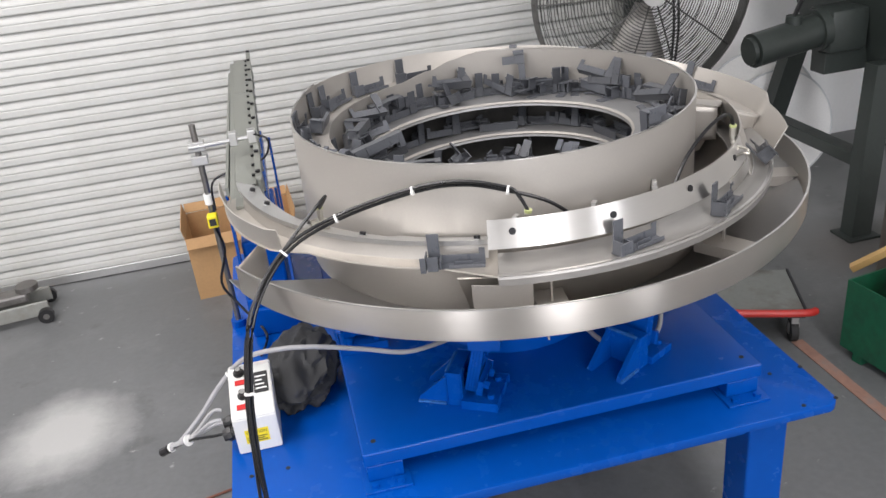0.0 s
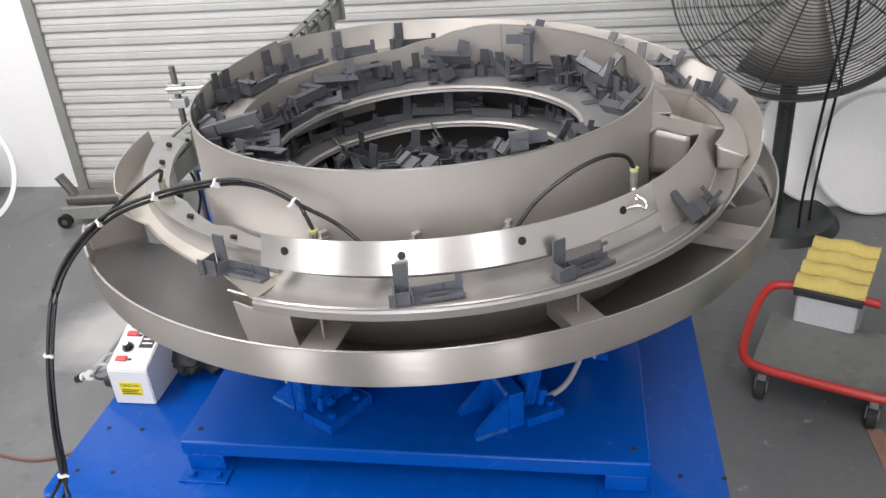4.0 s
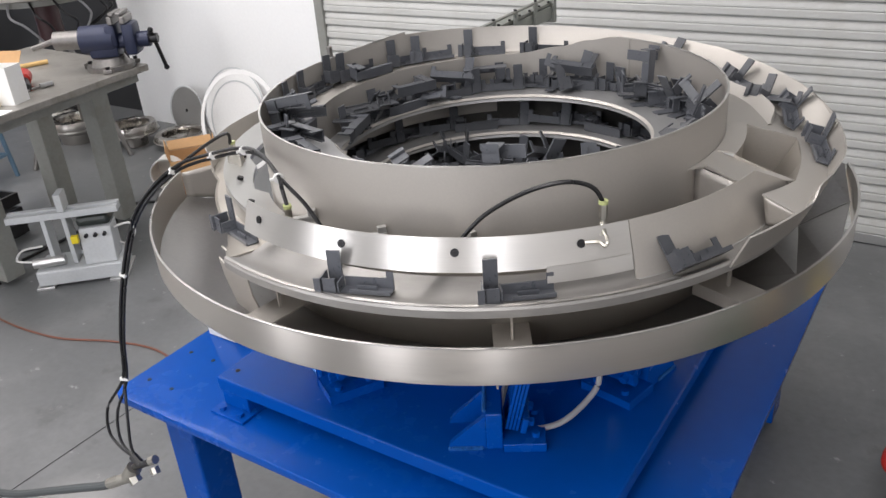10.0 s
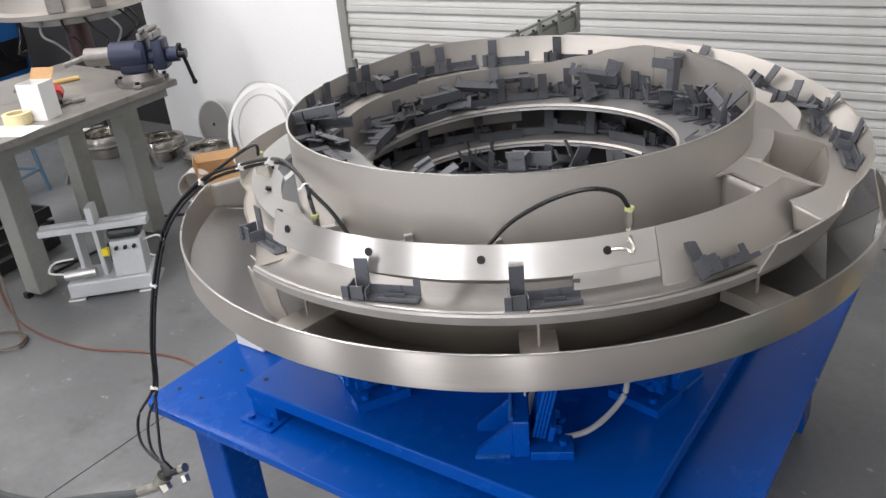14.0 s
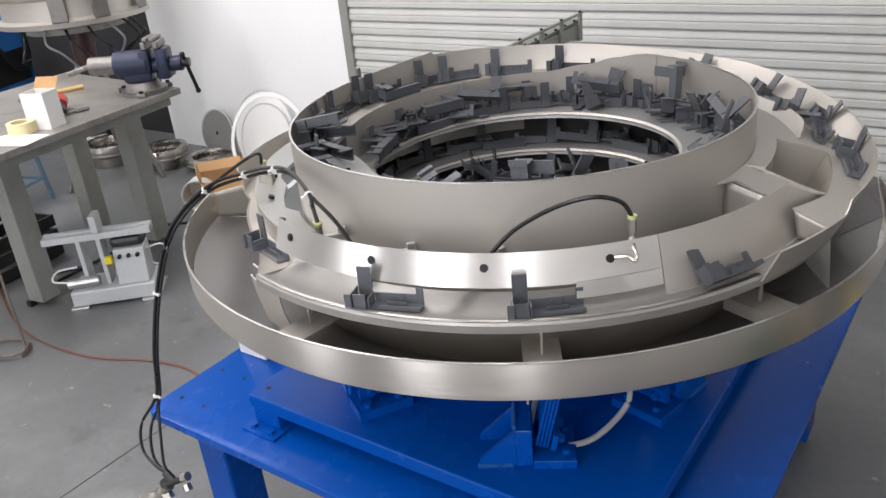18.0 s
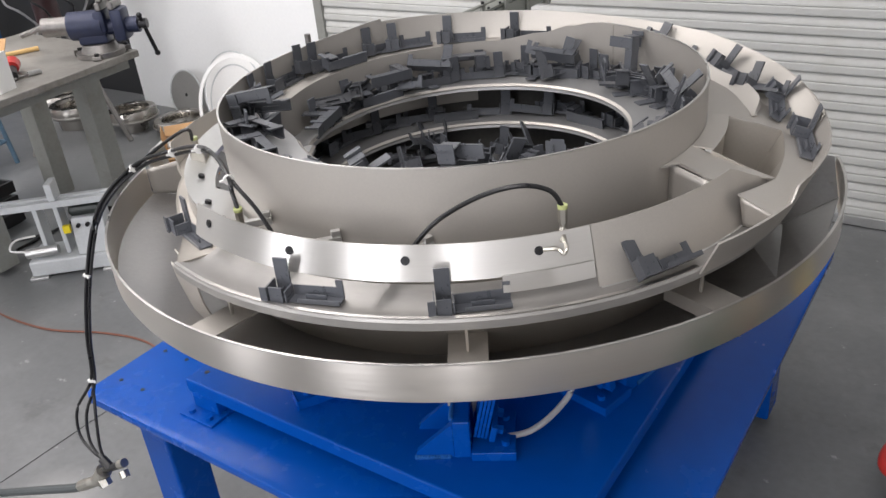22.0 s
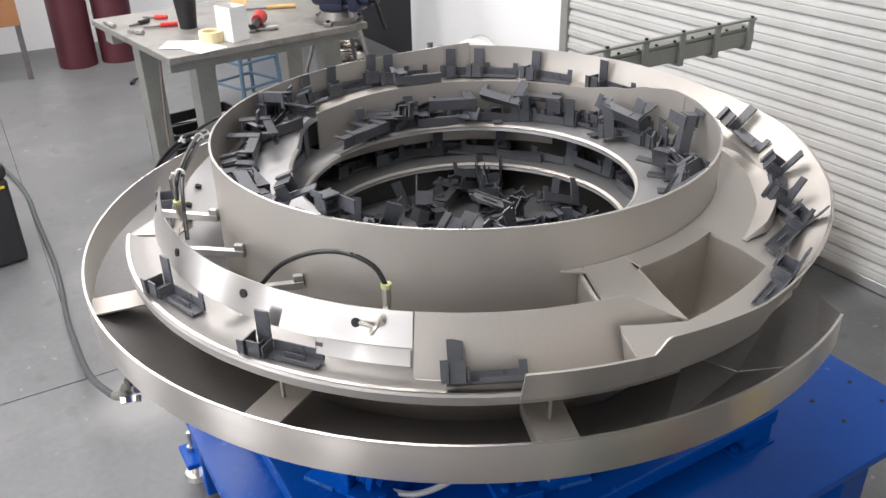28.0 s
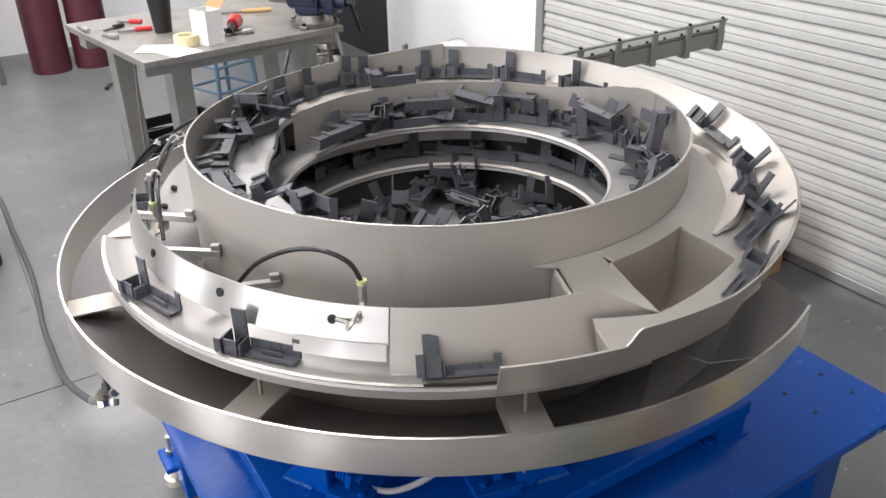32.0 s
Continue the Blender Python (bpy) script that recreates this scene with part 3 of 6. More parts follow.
def bowl():
    t = thing("vibratory_bowl", "stainless steel vibratory feeder bowl with spiral tracks and a return tray", "feeder bowl", x=CX, y=CY)
    # return tray
    band = lambda a: ribbon([(0.7255, 1.055), (0.7255, 1.0), (0.722, 0.992)], 0.003)
    part("tray_rim", sweep(bmesh.new(), band, -153.5, 22.5, 110), BAND, t, "brushed stainless rim band", True)
    lip = lambda a: [(0.7234, 1.0552), (0.7276, 1.0552), (0.7276, 1.0572), (0.7234, 1.0572)]
    part("rim_edge", sweep(bmesh.new(), lip, -153.5, 22.5, 110), POLISH, t, "bright ground top edge", True)
    tray = lambda a: ribbon([(0.720, 0.9935), (0.69, 0.978), (0.62, 0.952), (0.48, 0.905)], 0.003)
    part("tray_floor", sweep(bmesh.new(), tray, -160, -6, 90), LINING, t, smooth=True)
    # lower skirt from the track down to the tray
    skirt = lambda a: ribbon([(0.622, 1.064), (0.585, 1.02), (0.535, 0.96), (0.505, 0.912)], 0.003)
    part("lower_skirt", sweep(bmesh.new(), skirt, -113, 40, 100), TRAY, t, smooth=True)
    under = lambda a: ribbon([(0.48, 0.905), (0.44, 0.86), (0.30, 0.842), (0.02, 0.84)], 0.004)
    part("bowl_bottom", sweep(bmesh.new(), under, 0, 360, 64), STEEL, t, smooth=True)
    # main cylinder: one sheet from the hump round the front to a free pointed end at the back
    cyl_r = lambda a: lerp_table(CYL_R, a)
    cyl_t = lambda a: smooth_table(CYL_T, a) if a > -185 else lerp_table(CYL_T, a)
    cyl = lambda a: [(cyl_r(a) - 0.003, 0.90 if a > -192 else 1.14), (cyl_r(a), 0.90 if a > -192 else 1.14), (cyl_r(a), cyl_t(a)), (cyl_r(a) - 0.003, cyl_t(a))]
    part("main_wall", sweep(bmesh.new(), cyl, -213.5, 79, 180), STEEL, t, smooth=True)
    rim = lambda a: [(cyl_r(a) - 0.0036, cyl_t(a) + 0.0002), (cyl_r(a) + 0.0006, cyl_t(a) + 0.0002), (cyl_r(a) + 0.0006, cyl_t(a) + 0.0018), (cyl_r(a) - 0.0036, cyl_t(a) + 0.0018)]
    part("inner_rim", sweep(bmesh.new(), rim, -213.5, 79, 180), POLISH, t, "bright ground top edge", True)
    # step wall that carries the upper channel, curling in behind the main wall
    step = lambda a: [(lerp_table(STEP_R, a) - 0.0015, 1.04), (lerp_table(STEP_R, a) + 0.0015, 1.04), (lerp_table(STEP_R, a) + 0.0015, smooth_table(STEP_T, a)), (lerp_table(STEP_R, a) - 0.0015, smooth_table(STEP_T, a))]
    part("step_wall", sweep(bmesh.new(), step, 74, 204, 110), STEEL, t, smooth=True)
    # spiral outer wall with its bank
    base = lambda a: lerp_table(BASE_R, a)
    foot = lambda a: 0.652 if a < 10 else 0.652 - 0.0018 * (a - 10)
    wall0 = lambda a: ribbon([(foot(a), 1.068), (lerp_table(WALL_R, a), lerp_table(WALL_T, a))], 0.003)
    part("exit_wall", sweep(bmesh.new(), wall0, -25.2, 60, 130), STEEL, t, smooth=True)
    wall = lambda a: ribbon([(base(a) - 0.001, deck_z(a, base(a)) - 0.002), (base(a) + 0.30 * (lerp_table(WALL_R, a) - base(a)), deck_z(a, base(a)) + 0.12 * (lerp_table(WALL_T, a) - deck_z(a, base(a)))), (lerp_table(WALL_R, a) - 0.0035, lerp_table(WALL_T, a) - 0.001)], 0.003)
    part("spiral_wall", sweep(bmesh.new(), wall, 17, 152, 130), STEEL, t, smooth=True)
    skirt2 = lambda a: ribbon([(lerp_table(WALL_R, a) + 0.001, lerp_table(WALL_T, a) - 0.004), (min(0.60, lerp_table(WALL_R, a) - 0.01), 1.06), (0.50, 0.94)], 0.003)
    part("back_skirt", sweep(bmesh.new(), skirt2, 60, 152, 60), STEEL, t, smooth=True)
    # exit deck, falling outwards, cut open round the drop chute
    hole_in = lambda a: 0.519 - 0.0001 * (a + 1)
    hole_out = lambda a: 0.625 - 0.0006 * (a + 1.5)
    edge_in = lambda a: cyl_r(a) + 0.001 if a < 79 else lerp_table(STEP_R, a) + 0.0016
    bm = plate_mesh(bmesh.new(), 18.4, 203.5, 130, edge_in, lambda a: base(a) + 0.004 if a < 150 else cyl_r(a - 360) - 0.0032, deck_z, 0.003)
    plate_mesh(bm, -1.2, 18.4, 16, edge_in, hole_in, deck_z, 0.003)
    plate_mesh(bm, -1.4, 18.4, 16, hole_out, lambda a: base(a) + 0.002, deck_z, 0.003)
    # the strip that runs on past the opening to a free end, and the tongue of deck before it
    plate_mesh(bm, -10.9, -1.4, 10, lambda a: 0.603 + 0.0024 * (a + 10.9), lambda a: base(a), deck_z, 0.003)
    rows = []
    for (r0, a0), (r1, a1) in (((0.4800, -14.5), (0.4815, -14.5)), ((0.480, -12.6), (0.489, -12.2)), ((0.480, -10.5), (0.497, -10.4)), ((0.480, -10.2), (0.556, -11.2)), ((0.480, -8.5), (0.575, -8.6)),
                               ((0.480, -5), (0.598, -4.2)), ((0.480, -1.2), (0.6245, -1.4))):
        rows.append([[bm.verts.new(polar(r, a, deck_z(a, r) - d)) for d in (0, 0.003)] for r, a in ((r0, a0), (r1, a1))])
    for p, n in zip(rows, rows[1:]):
        bm.faces.new((p[0][0], p[1][0], n[1][0], n[0][0]))
        bm.faces.new((p[0][1], n[0][1], n[1][1], p[1][1]))
        bm.faces.new((p[1][0], p[1][1], n[1][1], n[1][0]))
    part("exit_track", bm, STEEL, t, smooth=True)

    def sheet(name, points, thick=0.0025, label=""):
        """A sheet patch: one quad of polar corners, ruled along a grid."""
        bm = bmesh.new()
        a, b, c, d = (polar(*p) for p in points)
        n = 6
        grid = [[bm.verts.new((a.lerp(b, i / n)).lerp(d.lerp(c, i / n), j / n)) for j in range(n + 1)] for i in range(n + 1)]
        for i in range(n):
            for j in range(n):
                bm.faces.new((grid[i][j], grid[i + 1][j], grid[i + 1][j + 1], grid[i][j + 1]))
        ob = part(name, bm, STEEL, t, label, smooth=True)
        ob.modifiers.new("thickness", "SOLIDIFY").thickness = thick
        return ob

    sheet("tray_end_plate", ((0.724, -153.6, 1.052), (0.628, -160.5, 1.056), (0.628, -160.5, 0.957), (0.722, -153.6, 0.994)))
    # drop chute below the opening
    q = [(0.5155, 18.55), (0.565, 18.55), (0.6145, 18.55), (0.6205, 8), (0.6265, -1.6), (0.57, -1.5), (0.5175, -1.4), (0.5165, 8.5)]
    bm = bmesh.new()
    ring = [bm.verts.new(polar(r, a, deck_z(a, r) - 0.0031)) for r, a in q]
    low = [bm.verts.new(polar(min(r, 0.56) * 0.985, a, 1.0)) for r, a in q]
    for k in range(8):
        bm.faces.new((ring[k], ring[(k + 1) % 8], low[(k + 1) % 8], low[k]))
    bm.faces.new(low)
    chute = part("drop_chute", bm, TRAY, t)
    chute.modifiers.new("thickness", "SOLIDIFY").thickness = 0.002
    # banked deflector beside the opening
    di = [(21, 0.560), (33, 0.552), (46, 0.535), (66, 0.495)]
    do = [(21, 0.566), (27, 0.582), (35, 0.581), (45, 0.563), (54, 0.532), (66, 0.503)]
    dh = [(21, 0.002), (28, 0.018), (50, 0.018), (66, 0.004)]
    defl = lambda a: ribbon([(smooth_table(di, a), deck_z(a, 0.56) + 0.0005), (smooth_table(do, a), deck_z(a, 0.56) + smooth_table(dh, a)), (smooth_table(do, a) + 0.003, deck_z(a, 0.56) + 0.0005)], 0.002)
    part("deflector", sweep(bmesh.new(), defl, 21, 66, 40), STEEL, t, "low banked sheet deflector", True)
    # cone panel between the polished guide and the exit deck; its top edge falls to the deck at the end
    top_z = lambda a: 1.158 if a < -8.6 else 1.158 - 0.036 * (a + 8.6) / 6.6
    top_r = lambda a: 0.5755 if a < -8.6 else 0.5755 + 0.034 * (a + 8.6) / 6.6
    panel = lambda a: ribbon([(top_r(a), top_z(a)), (max(0.606, top_r(a) + 0.012), 1.069)], 0.003)
    part("cone_panel", sweep(bmesh.new(), panel, -38.4, -2, 42), STEEL, t, smooth=True)
    sheet("deck_end_plate", ((0.480, -10.6, 1.153), (0.556, -11.3, 1.1405), (0.556, -11.3, 1.06), (0.480, -10.6, 1.06)))
    sheet("strip_end_plate", ((0.606, -10.7, 1.124), (0.663, -10.7, 1.106), (0.655, -10.0, 1.072), (0.612, -10.0, 1.072)), 0.002)
    # orienting track: a shallow trough with a thick folded lip
    floor_ = lambda a: ribbon([(0.555, 1.078), (0.585, 1.069), (0.603, 1.0665), (0.622, 1.068), (0.640, 1.0745), (0.6475, 1.0755), (0.6490, 1.0725), (0.6480, 1.059)], 0.003)
    part("orienting_track", sweep(bmesh.new(), floor_, -106, -4, 80), TRACK, t, smooth=True)
    rise = lambda a: 0.011 * max(0, min(1, (a + 125) / 18))
    left = lambda a: ribbon([(lerp_table(RAIL_OUT, a) - 0.02, 1.078), (lerp_table(RAIL_OUT, a) + 0.006, 1.066), (lerp_table(TURN_OUT, a) - 0.005, 1.062 + rise(a)), (lerp_table(TURN_OUT, a), 1.064 + rise(a))], 0.003)
    part("turning_track", sweep(bmesh.new(), left, -184, -106.05, 76), TRAY, t, smooth=True)
    edge = lambda a: [(0.6425, 1.0775), (0.6485, 1.0775), (0.6485, 1.0795), (0.6425, 1.0795)]
    part("track_lip", sweep(bmesh.new(), edge, -106, -25, 80), POLISH, t, "bright ground lip with a fine weld")
    bm = bmesh.new()
    for k in range(150):
        bmesh.ops.create_icosphere(bm, subdivisions=1, radius=0.0014, matrix=Matrix.Translation(polar(0.6085, -38 + 0.2 * k, 1.0692)))
    part("panel_weld", bm, ZINC, t, "fine stitch weld")
    # inside spiral ledges and floor
    ledge_in = lambda a: smooth_table([(-156, 0.394), (-128, 0.338), (205, 0.338)], a) if a < 205 else 0.327
    led = lambda a: ribbon([(ledge_in(a), lerp_table(LEDGE_Z, a) - 0.012), (ledge_in(a) + 0.003, lerp_table(LEDGE_Z, a)), ((ledge_out(a) if a < 205 else 0.432), lerp_table(LEDGE_Z, a) - 0.003)], 0.003)
    part("spiral_ledge", sweep(bmesh.new(), led, -156, 204.9, 130), LEDGE, t, smooth=True)
    part("lower_ledge", sweep(bmesh.new(), led, 205.1, 565, 130), LEDGE, t, smooth=True)
    for a0, a1, r in ((-128, 204.9, 0.3375), (205.1, 565, 0.3265)):
        bead = lambda a: [(r - 0.0008, lerp_table(LEDGE_Z, a) - 0.004), (r + 0.0035, lerp_table(LEDGE_Z, a) + 0.0012), (r + 0.0035, lerp_table(LEDGE_Z, a) + 0.0026), (r - 0.0022, lerp_table(LEDGE_Z, a) - 0.002)]
        part("ledge_edge", sweep(bmesh.new(), bead, a0, a1, 130), STEEL, t, "worn bright ledge edge", True)
    # walls under the ledges, their shade painted in as a darker steel
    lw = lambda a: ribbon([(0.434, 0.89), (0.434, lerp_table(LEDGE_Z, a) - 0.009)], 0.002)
    part("lower_wall", sweep(bmesh.new(), lw, -150, 204, 120), SHADESTEEL, t, "inner wall with the bowl's deep shade put into its colour", True)
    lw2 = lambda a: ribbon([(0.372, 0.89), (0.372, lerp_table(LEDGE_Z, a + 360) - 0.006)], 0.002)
    part("floor_wall", sweep(bmesh.new(), lw2, -150, 204, 120), SHADESTEEL, t, "inner wall with the bowl's deep shade put into its colour", True)
    dome = lambda a: ribbon([(0.43, 0.912), (0.25, 0.925), (0.001, 0.934)], 0.003)
    part("bowl_floor", sweep(bmesh.new(), dome, 0, 360, 80), LEDGE, t, smooth=True)
    # curved panel that closes the track's end down to the tray
    panel2 = lambda a: ribbon([(0.644 + 0.0012 * min(0, a + 106), 1.058), (0.640 + 0.0012 * min(0, a + 106), 1.02), (0.622, 0.957)], 0.0025)
    part("track_end_panel", sweep(bmesh.new(), panel2, -110.5, -100.5, 10), STEEL, t, smooth=True)
    # stays under the orienting track
    for a in (-97, -57.5, -20.5):
        m = Matrix.Rotation(radians(a), 4, "Z")
        bm = bmesh.new()
        box(bm, 0.566, 0.7225, -0.03, 0.03, 0.996, 0.999, 0, m)
        box(bm, 0.566, 0.71, -0.03, -0.027, 0.975, 0.9958, 0, m)
        stay = part("stay", bm, STEEL, t)
        part("post", boxes((0.612, 0.617, -0.002, 0.002, 0.999, 1.060)), STEEL, stay).matrix_basis = m
    # the tray's end: floor facets up to a welded fold, then a ramp to the free edge
    rows = (((0.7195, -6.2, 0.9935), (0.66, -6.2, 0.967), (0.512, -6.2, 0.9165)),
            ((0.7215, 16, 1.006), (0.630, 11, 0.974), (0.548, 9, 0.976)),
            ((0.7235, 23.5, 1.050), (0.684, 26, 1.051), (0.634, 29, 1.052)))
    for name, near, far in (("end_facet", rows[0], rows[1]), ("end_ramp", rows[1], rows[2])):
        bm = bmesh.new()
        grid = [[bm.verts.new(polar(*p)) for p in row] for row in (near, far)]
        for k in (0, 1):
            bm.faces.new((grid[0][k], grid[0][k + 1], grid[1][k + 1], grid[1][k]))
        part(name, bm, LINING, t).modifiers.new("thickness", "SOLIDIFY").thickness = 0.0025
    fold = bmesh.new()
    for p, q in zip(rows[1], rows[1][1:]):
        p, q = polar(*p), polar(*q)
        for k in range(26):
            bmesh.ops.create_icosphere(fold, subdivisions=1, radius=0.0017, matrix=Matrix.Translation(p.lerp(q, k / 25) + Vector((0, 0, 0.0012))))
    part("fold_weld", fold, ZINC, t, "fine stitch weld")
    # seam welds
    bm = bmesh.new()
    for k in range(150):
        p = polar(0.507, -75 + 0.45 * k, 0.9145)
        bmesh.ops.create_icosphere(bm, subdivisions=1, radius=0.0024, matrix=Matrix.Translation(p))
    part("seam_weld", bm, ZINC, t, "fine stitch weld")
    return t


BOWL = bowl()


def hex_head(bm, p, axis, r=0.0055, h=0.006, seg=12):
    p, axis = Vector(p), Vector(axis).normalized()
    rod_between(bm, p, p + axis * h, r, seg)


def polished_guide():
    t = thing("polished_guide", "polished stainless curved guide strip with black socket screws", "guide strip", x=CX, y=CY)
    g = lambda a: [(0.5915, 1.106), (0.5947, 1.107), (0.5787, 1.1595), (0.5755, 1.1585)]
    part("strip", sweep(bmesh.new(), g, -107.5, -38.6, 70), POLISH, t, smooth=True)
    tab = lambda a: [(0.6010, 1.0850), (0.6038, 1.0860), (0.5975, 1.1110), (0.5950, 1.1100)]
    part("adjuster_tab", sweep(bmesh.new(), tab, -52, -38.8, 16), POLISH, t, "polished sliding tab", True)
    for a in (-103, -84, -65.4, -46.5):
        p = polar(0.5855, a, 1.1375)
        bm = bmesh.new()
        hex_head(bm, p, polar(1, a, 0.31), 0.0068, 0.0018, 16)
        s = part("screw", bm, BOLT, t, "black socket screw")
        bm = bmesh.new()
        hex_head(bm, p + polar(0.0019, a, 0.0006), polar(1, a, 0.31), 0.003, 0.0006, 6)
        part("socket", bm, JOINT, s)
    # square bars that tie the strip to the main wall
    for (r0, a0), (r1, a1) in (((0.5845, -107.0), (0.4815, -100.8)), ((0.5845, -91.8), (0.4815, -81.6)), ((0.5845, -72.6), (0.4815, -63.1))):
        p, q = polar(r0, a0, 1.109), polar(r1, a1, 1.109)
        d = (q - p).normalized()
        m = Matrix.Translation(p) @ Matrix.Rotation(math.atan2(d.y, d.x), 4, "Z")
        length = (q - p).length
        bm = bmesh.new()
        box(bm, 0, length, -0.006, 0.006, -0.006, 0.006, 0.001, m)
        bar = part("tie_bar", bm, ALU, t, "small bright square bar")
        bm = bmesh.new()
        box(bm, length - 0.016, length - 0.001, -0.005, 0.005, 0.0062, 0.017, 0.001, m)
        part("end_lug", bm, ALU, bar)


polished_guide()


def guide_rails():
    t = thing("curved_guide_rails", "machined aluminium curved rails with black cap screws", "guide rail", x=CX, y=CY)
    bank = 0.36                                   # the plate falls towards the bowl
    rail_z = lambda a, r: 1.108 - bank * (lerp_table(RAIL_OUT, a) - r)
    inner = lambda a: [(lerp_table(RAIL_IN, a), rail_z(a, lerp_table(RAIL_IN, a)) - 0.010), (lerp_table(RAIL_OUT, a), 1.098), (lerp_table(RAIL_OUT, a), 1.108), (lerp_table(RAIL_IN, a), rail_z(a, lerp_table(RAIL_IN, a)))]
    part("inner_rail", sweep(bmesh.new(), inner, -184, -107.8, 110), ALU, t)
    outer = lambda a: ribbon([(lerp_table(TURN_OUT, a) - 0.004, 1.064), (lerp_table(TURN_OUT, a) + 0.002, 1.108), (lerp_table(TURN_OUT, a) + 0.004, 1.114)], 0.0025)
    part("outer_fence", sweep(bmesh.new(), outer, -184, -151, 30), STEEL, t, "thin curved sheet fence", True)
    web = lambda a: ribbon([(lerp_table(RAIL_OUT, a) - 0.006, 1.0975), (lerp_table(RAIL_OUT, a) - 0.004, 1.082), (lerp_table(RAIL_OUT, a) + 0.001, 1.0685)], 0.0025)
    part("rail_web", sweep(bmesh.new(), web, -178, -107.8, 46), STEEL, t, "brushed curved side wall", True)
    for a, r in ((-179, 0.602), (-169, 0.582), (-151, 0.556), (-136, 0.540), (-120, 0.535), (-110, 0.537)):
        bm = bmesh.new()
        up, z = polar(-bank, a, 1.0).normalized(), rail_z(a, r)
        hex_head(bm, polar(r, a, z + 0.0006), up, 0.0065, 0.007, 14)
        screw = part("cap_screw", bm, BOLT, t)
        part("washer", rod_between(bmesh.new(), polar(r, a, z + 0.0002), polar(r, a, z) + up * 0.0014, 0.0085, 14), ZINC, screw, "bright steel washer")
    # nickel block that carries the jet
    bm = bmesh.new()
    box(bm, 0.546, 0.572, -0.012, 0.012, 1.098, 1.118, 0.002, Matrix.Rotation(radians(-146.5), 4, "Z"))
    part("jet_block", bm, BRASS, t, "small nickel block")


guide_rails()


def linear_rail():
    t = thing("linear_track", "dark anodised linear feed track with bolted cross brackets", "linear feeder")
    y0, y1 = -0.06, 1.50
    z0 = 1.015
    slope = 0.03
    for x in (-0.664, -0.606):
        bm = bmesh.new()
        box(bm, x, x + 0.014, y0, y1, z0, z0 + 0.05, 0.001)
        for v in bm.verts:
            v.co.z += slope * (v.co.y / 1.6)
        part("side_bar", bm, RAILMAT, t)
    for y in (y0, 0.46, 0.98):
        bm = bmesh.new()
        box(bm, -0.648, -0.596, y, min(y + 0.515, y1), z0 + 0.052, z0 + 0.062, 0.001)
        for v in bm.verts:
            v.co.z += slope * (v.co.y / 1.6)
        part("cover_plate", bm, RAILMAT, t)
    bm = bmesh.new()
    box(bm, -0.676, -0.668, 0.1, 1.45, z0 + 0.03, z0 + 0.055, 0.001)
    part("guide_strip", bm, RAILMAT, t)
    for i in range(10):
        y = 0.05 + 0.157 * i
        z = z0 + slope * y / 1.6
        br = part("cross_bracket", boxes((-0.592, -0.582, y, y + 0.022, z - 0.015, z + 0.086), (-0.668, -0.592, y, y + 0.022, z - 0.015, z - 0.003), bevel=0.001), RAILMAT, t)
        bm = bmesh.new()
        hex_head(bm, (-0.587, y + 0.011, z + 0.094), (0, 0, 1), 0.006, 0.006, 12)
        part("cap_screw", bm, BOLT, br)
    bm = bmesh.new()
    box(bm, -0.594, -0.579, 0.03, 1.49, z0 + 0.086, z0 + 0.093, 0.001)
    for v in bm.verts:
        v.co.z += slope * (v.co.y / 1.6)
    part("top_strip", bm, RAILMAT, t, "pale flat top strip")
    for i in range(20):
        y = -0.03 + 0.078 * i
        bm = bmesh.new()
        hex_head(bm, (-0.601, y, z0 + 0.062 + slope * y / 1.6), (0, 0, 1), 0.005, 0.006, 10)
        part("cap_screw", bm, BOLT, t)


linear_rail()


def linear_drive():
    t = thing("linear_drive", "blue painted linear vibrator drive under the feed track", "feeder drive")
    part("base", boxes((-0.70, -0.56, 0.22, 0.80, TOP + 0.0005, TOP + 0.09), bevel=0.006), BLUE, t)
    part("body", boxes((-0.685, -0.575, 0.30, 0.72, TOP + 0.12, TOP + 0.27), bevel=0.008), BLUE, t)
    part("top_bar", boxes((-0.68, -0.58, 0.20, 0.90, 0.93, 0.975), bevel=0.004), BLUE, t)
    part("riser", boxes((-0.668, -0.592, 0.24, 0.28, 0.976, 1.001), bevel=0.003), BLUE, t)
    part("riser", boxes((-0.668, -0.592, 0.76, 0.80, 0.976, 1.011), bevel=0.003), BLUE, t)
    for y in (0.24, 0.74):
        for s in (-0.70, -0.563):
            bm = bmesh.new()
            box(bm, s, s + 0.008, -0.02, 0.02, 0, 0.36, 0.001, Matrix.Translation((0, y, TOP + 0.06)) @ Matrix.Rotation(radians(-14), 4, "X"))
            part("leaf_spring", bm, BLUE, t)
    for y in (0.26, 0.77):
        part("clamp_block", boxes((-0.70, -0.56, y - 0.03, y + 0.03, TOP + 0.0915, TOP + 0.119), bevel=0.003), BLUE, t)


linear_drive()


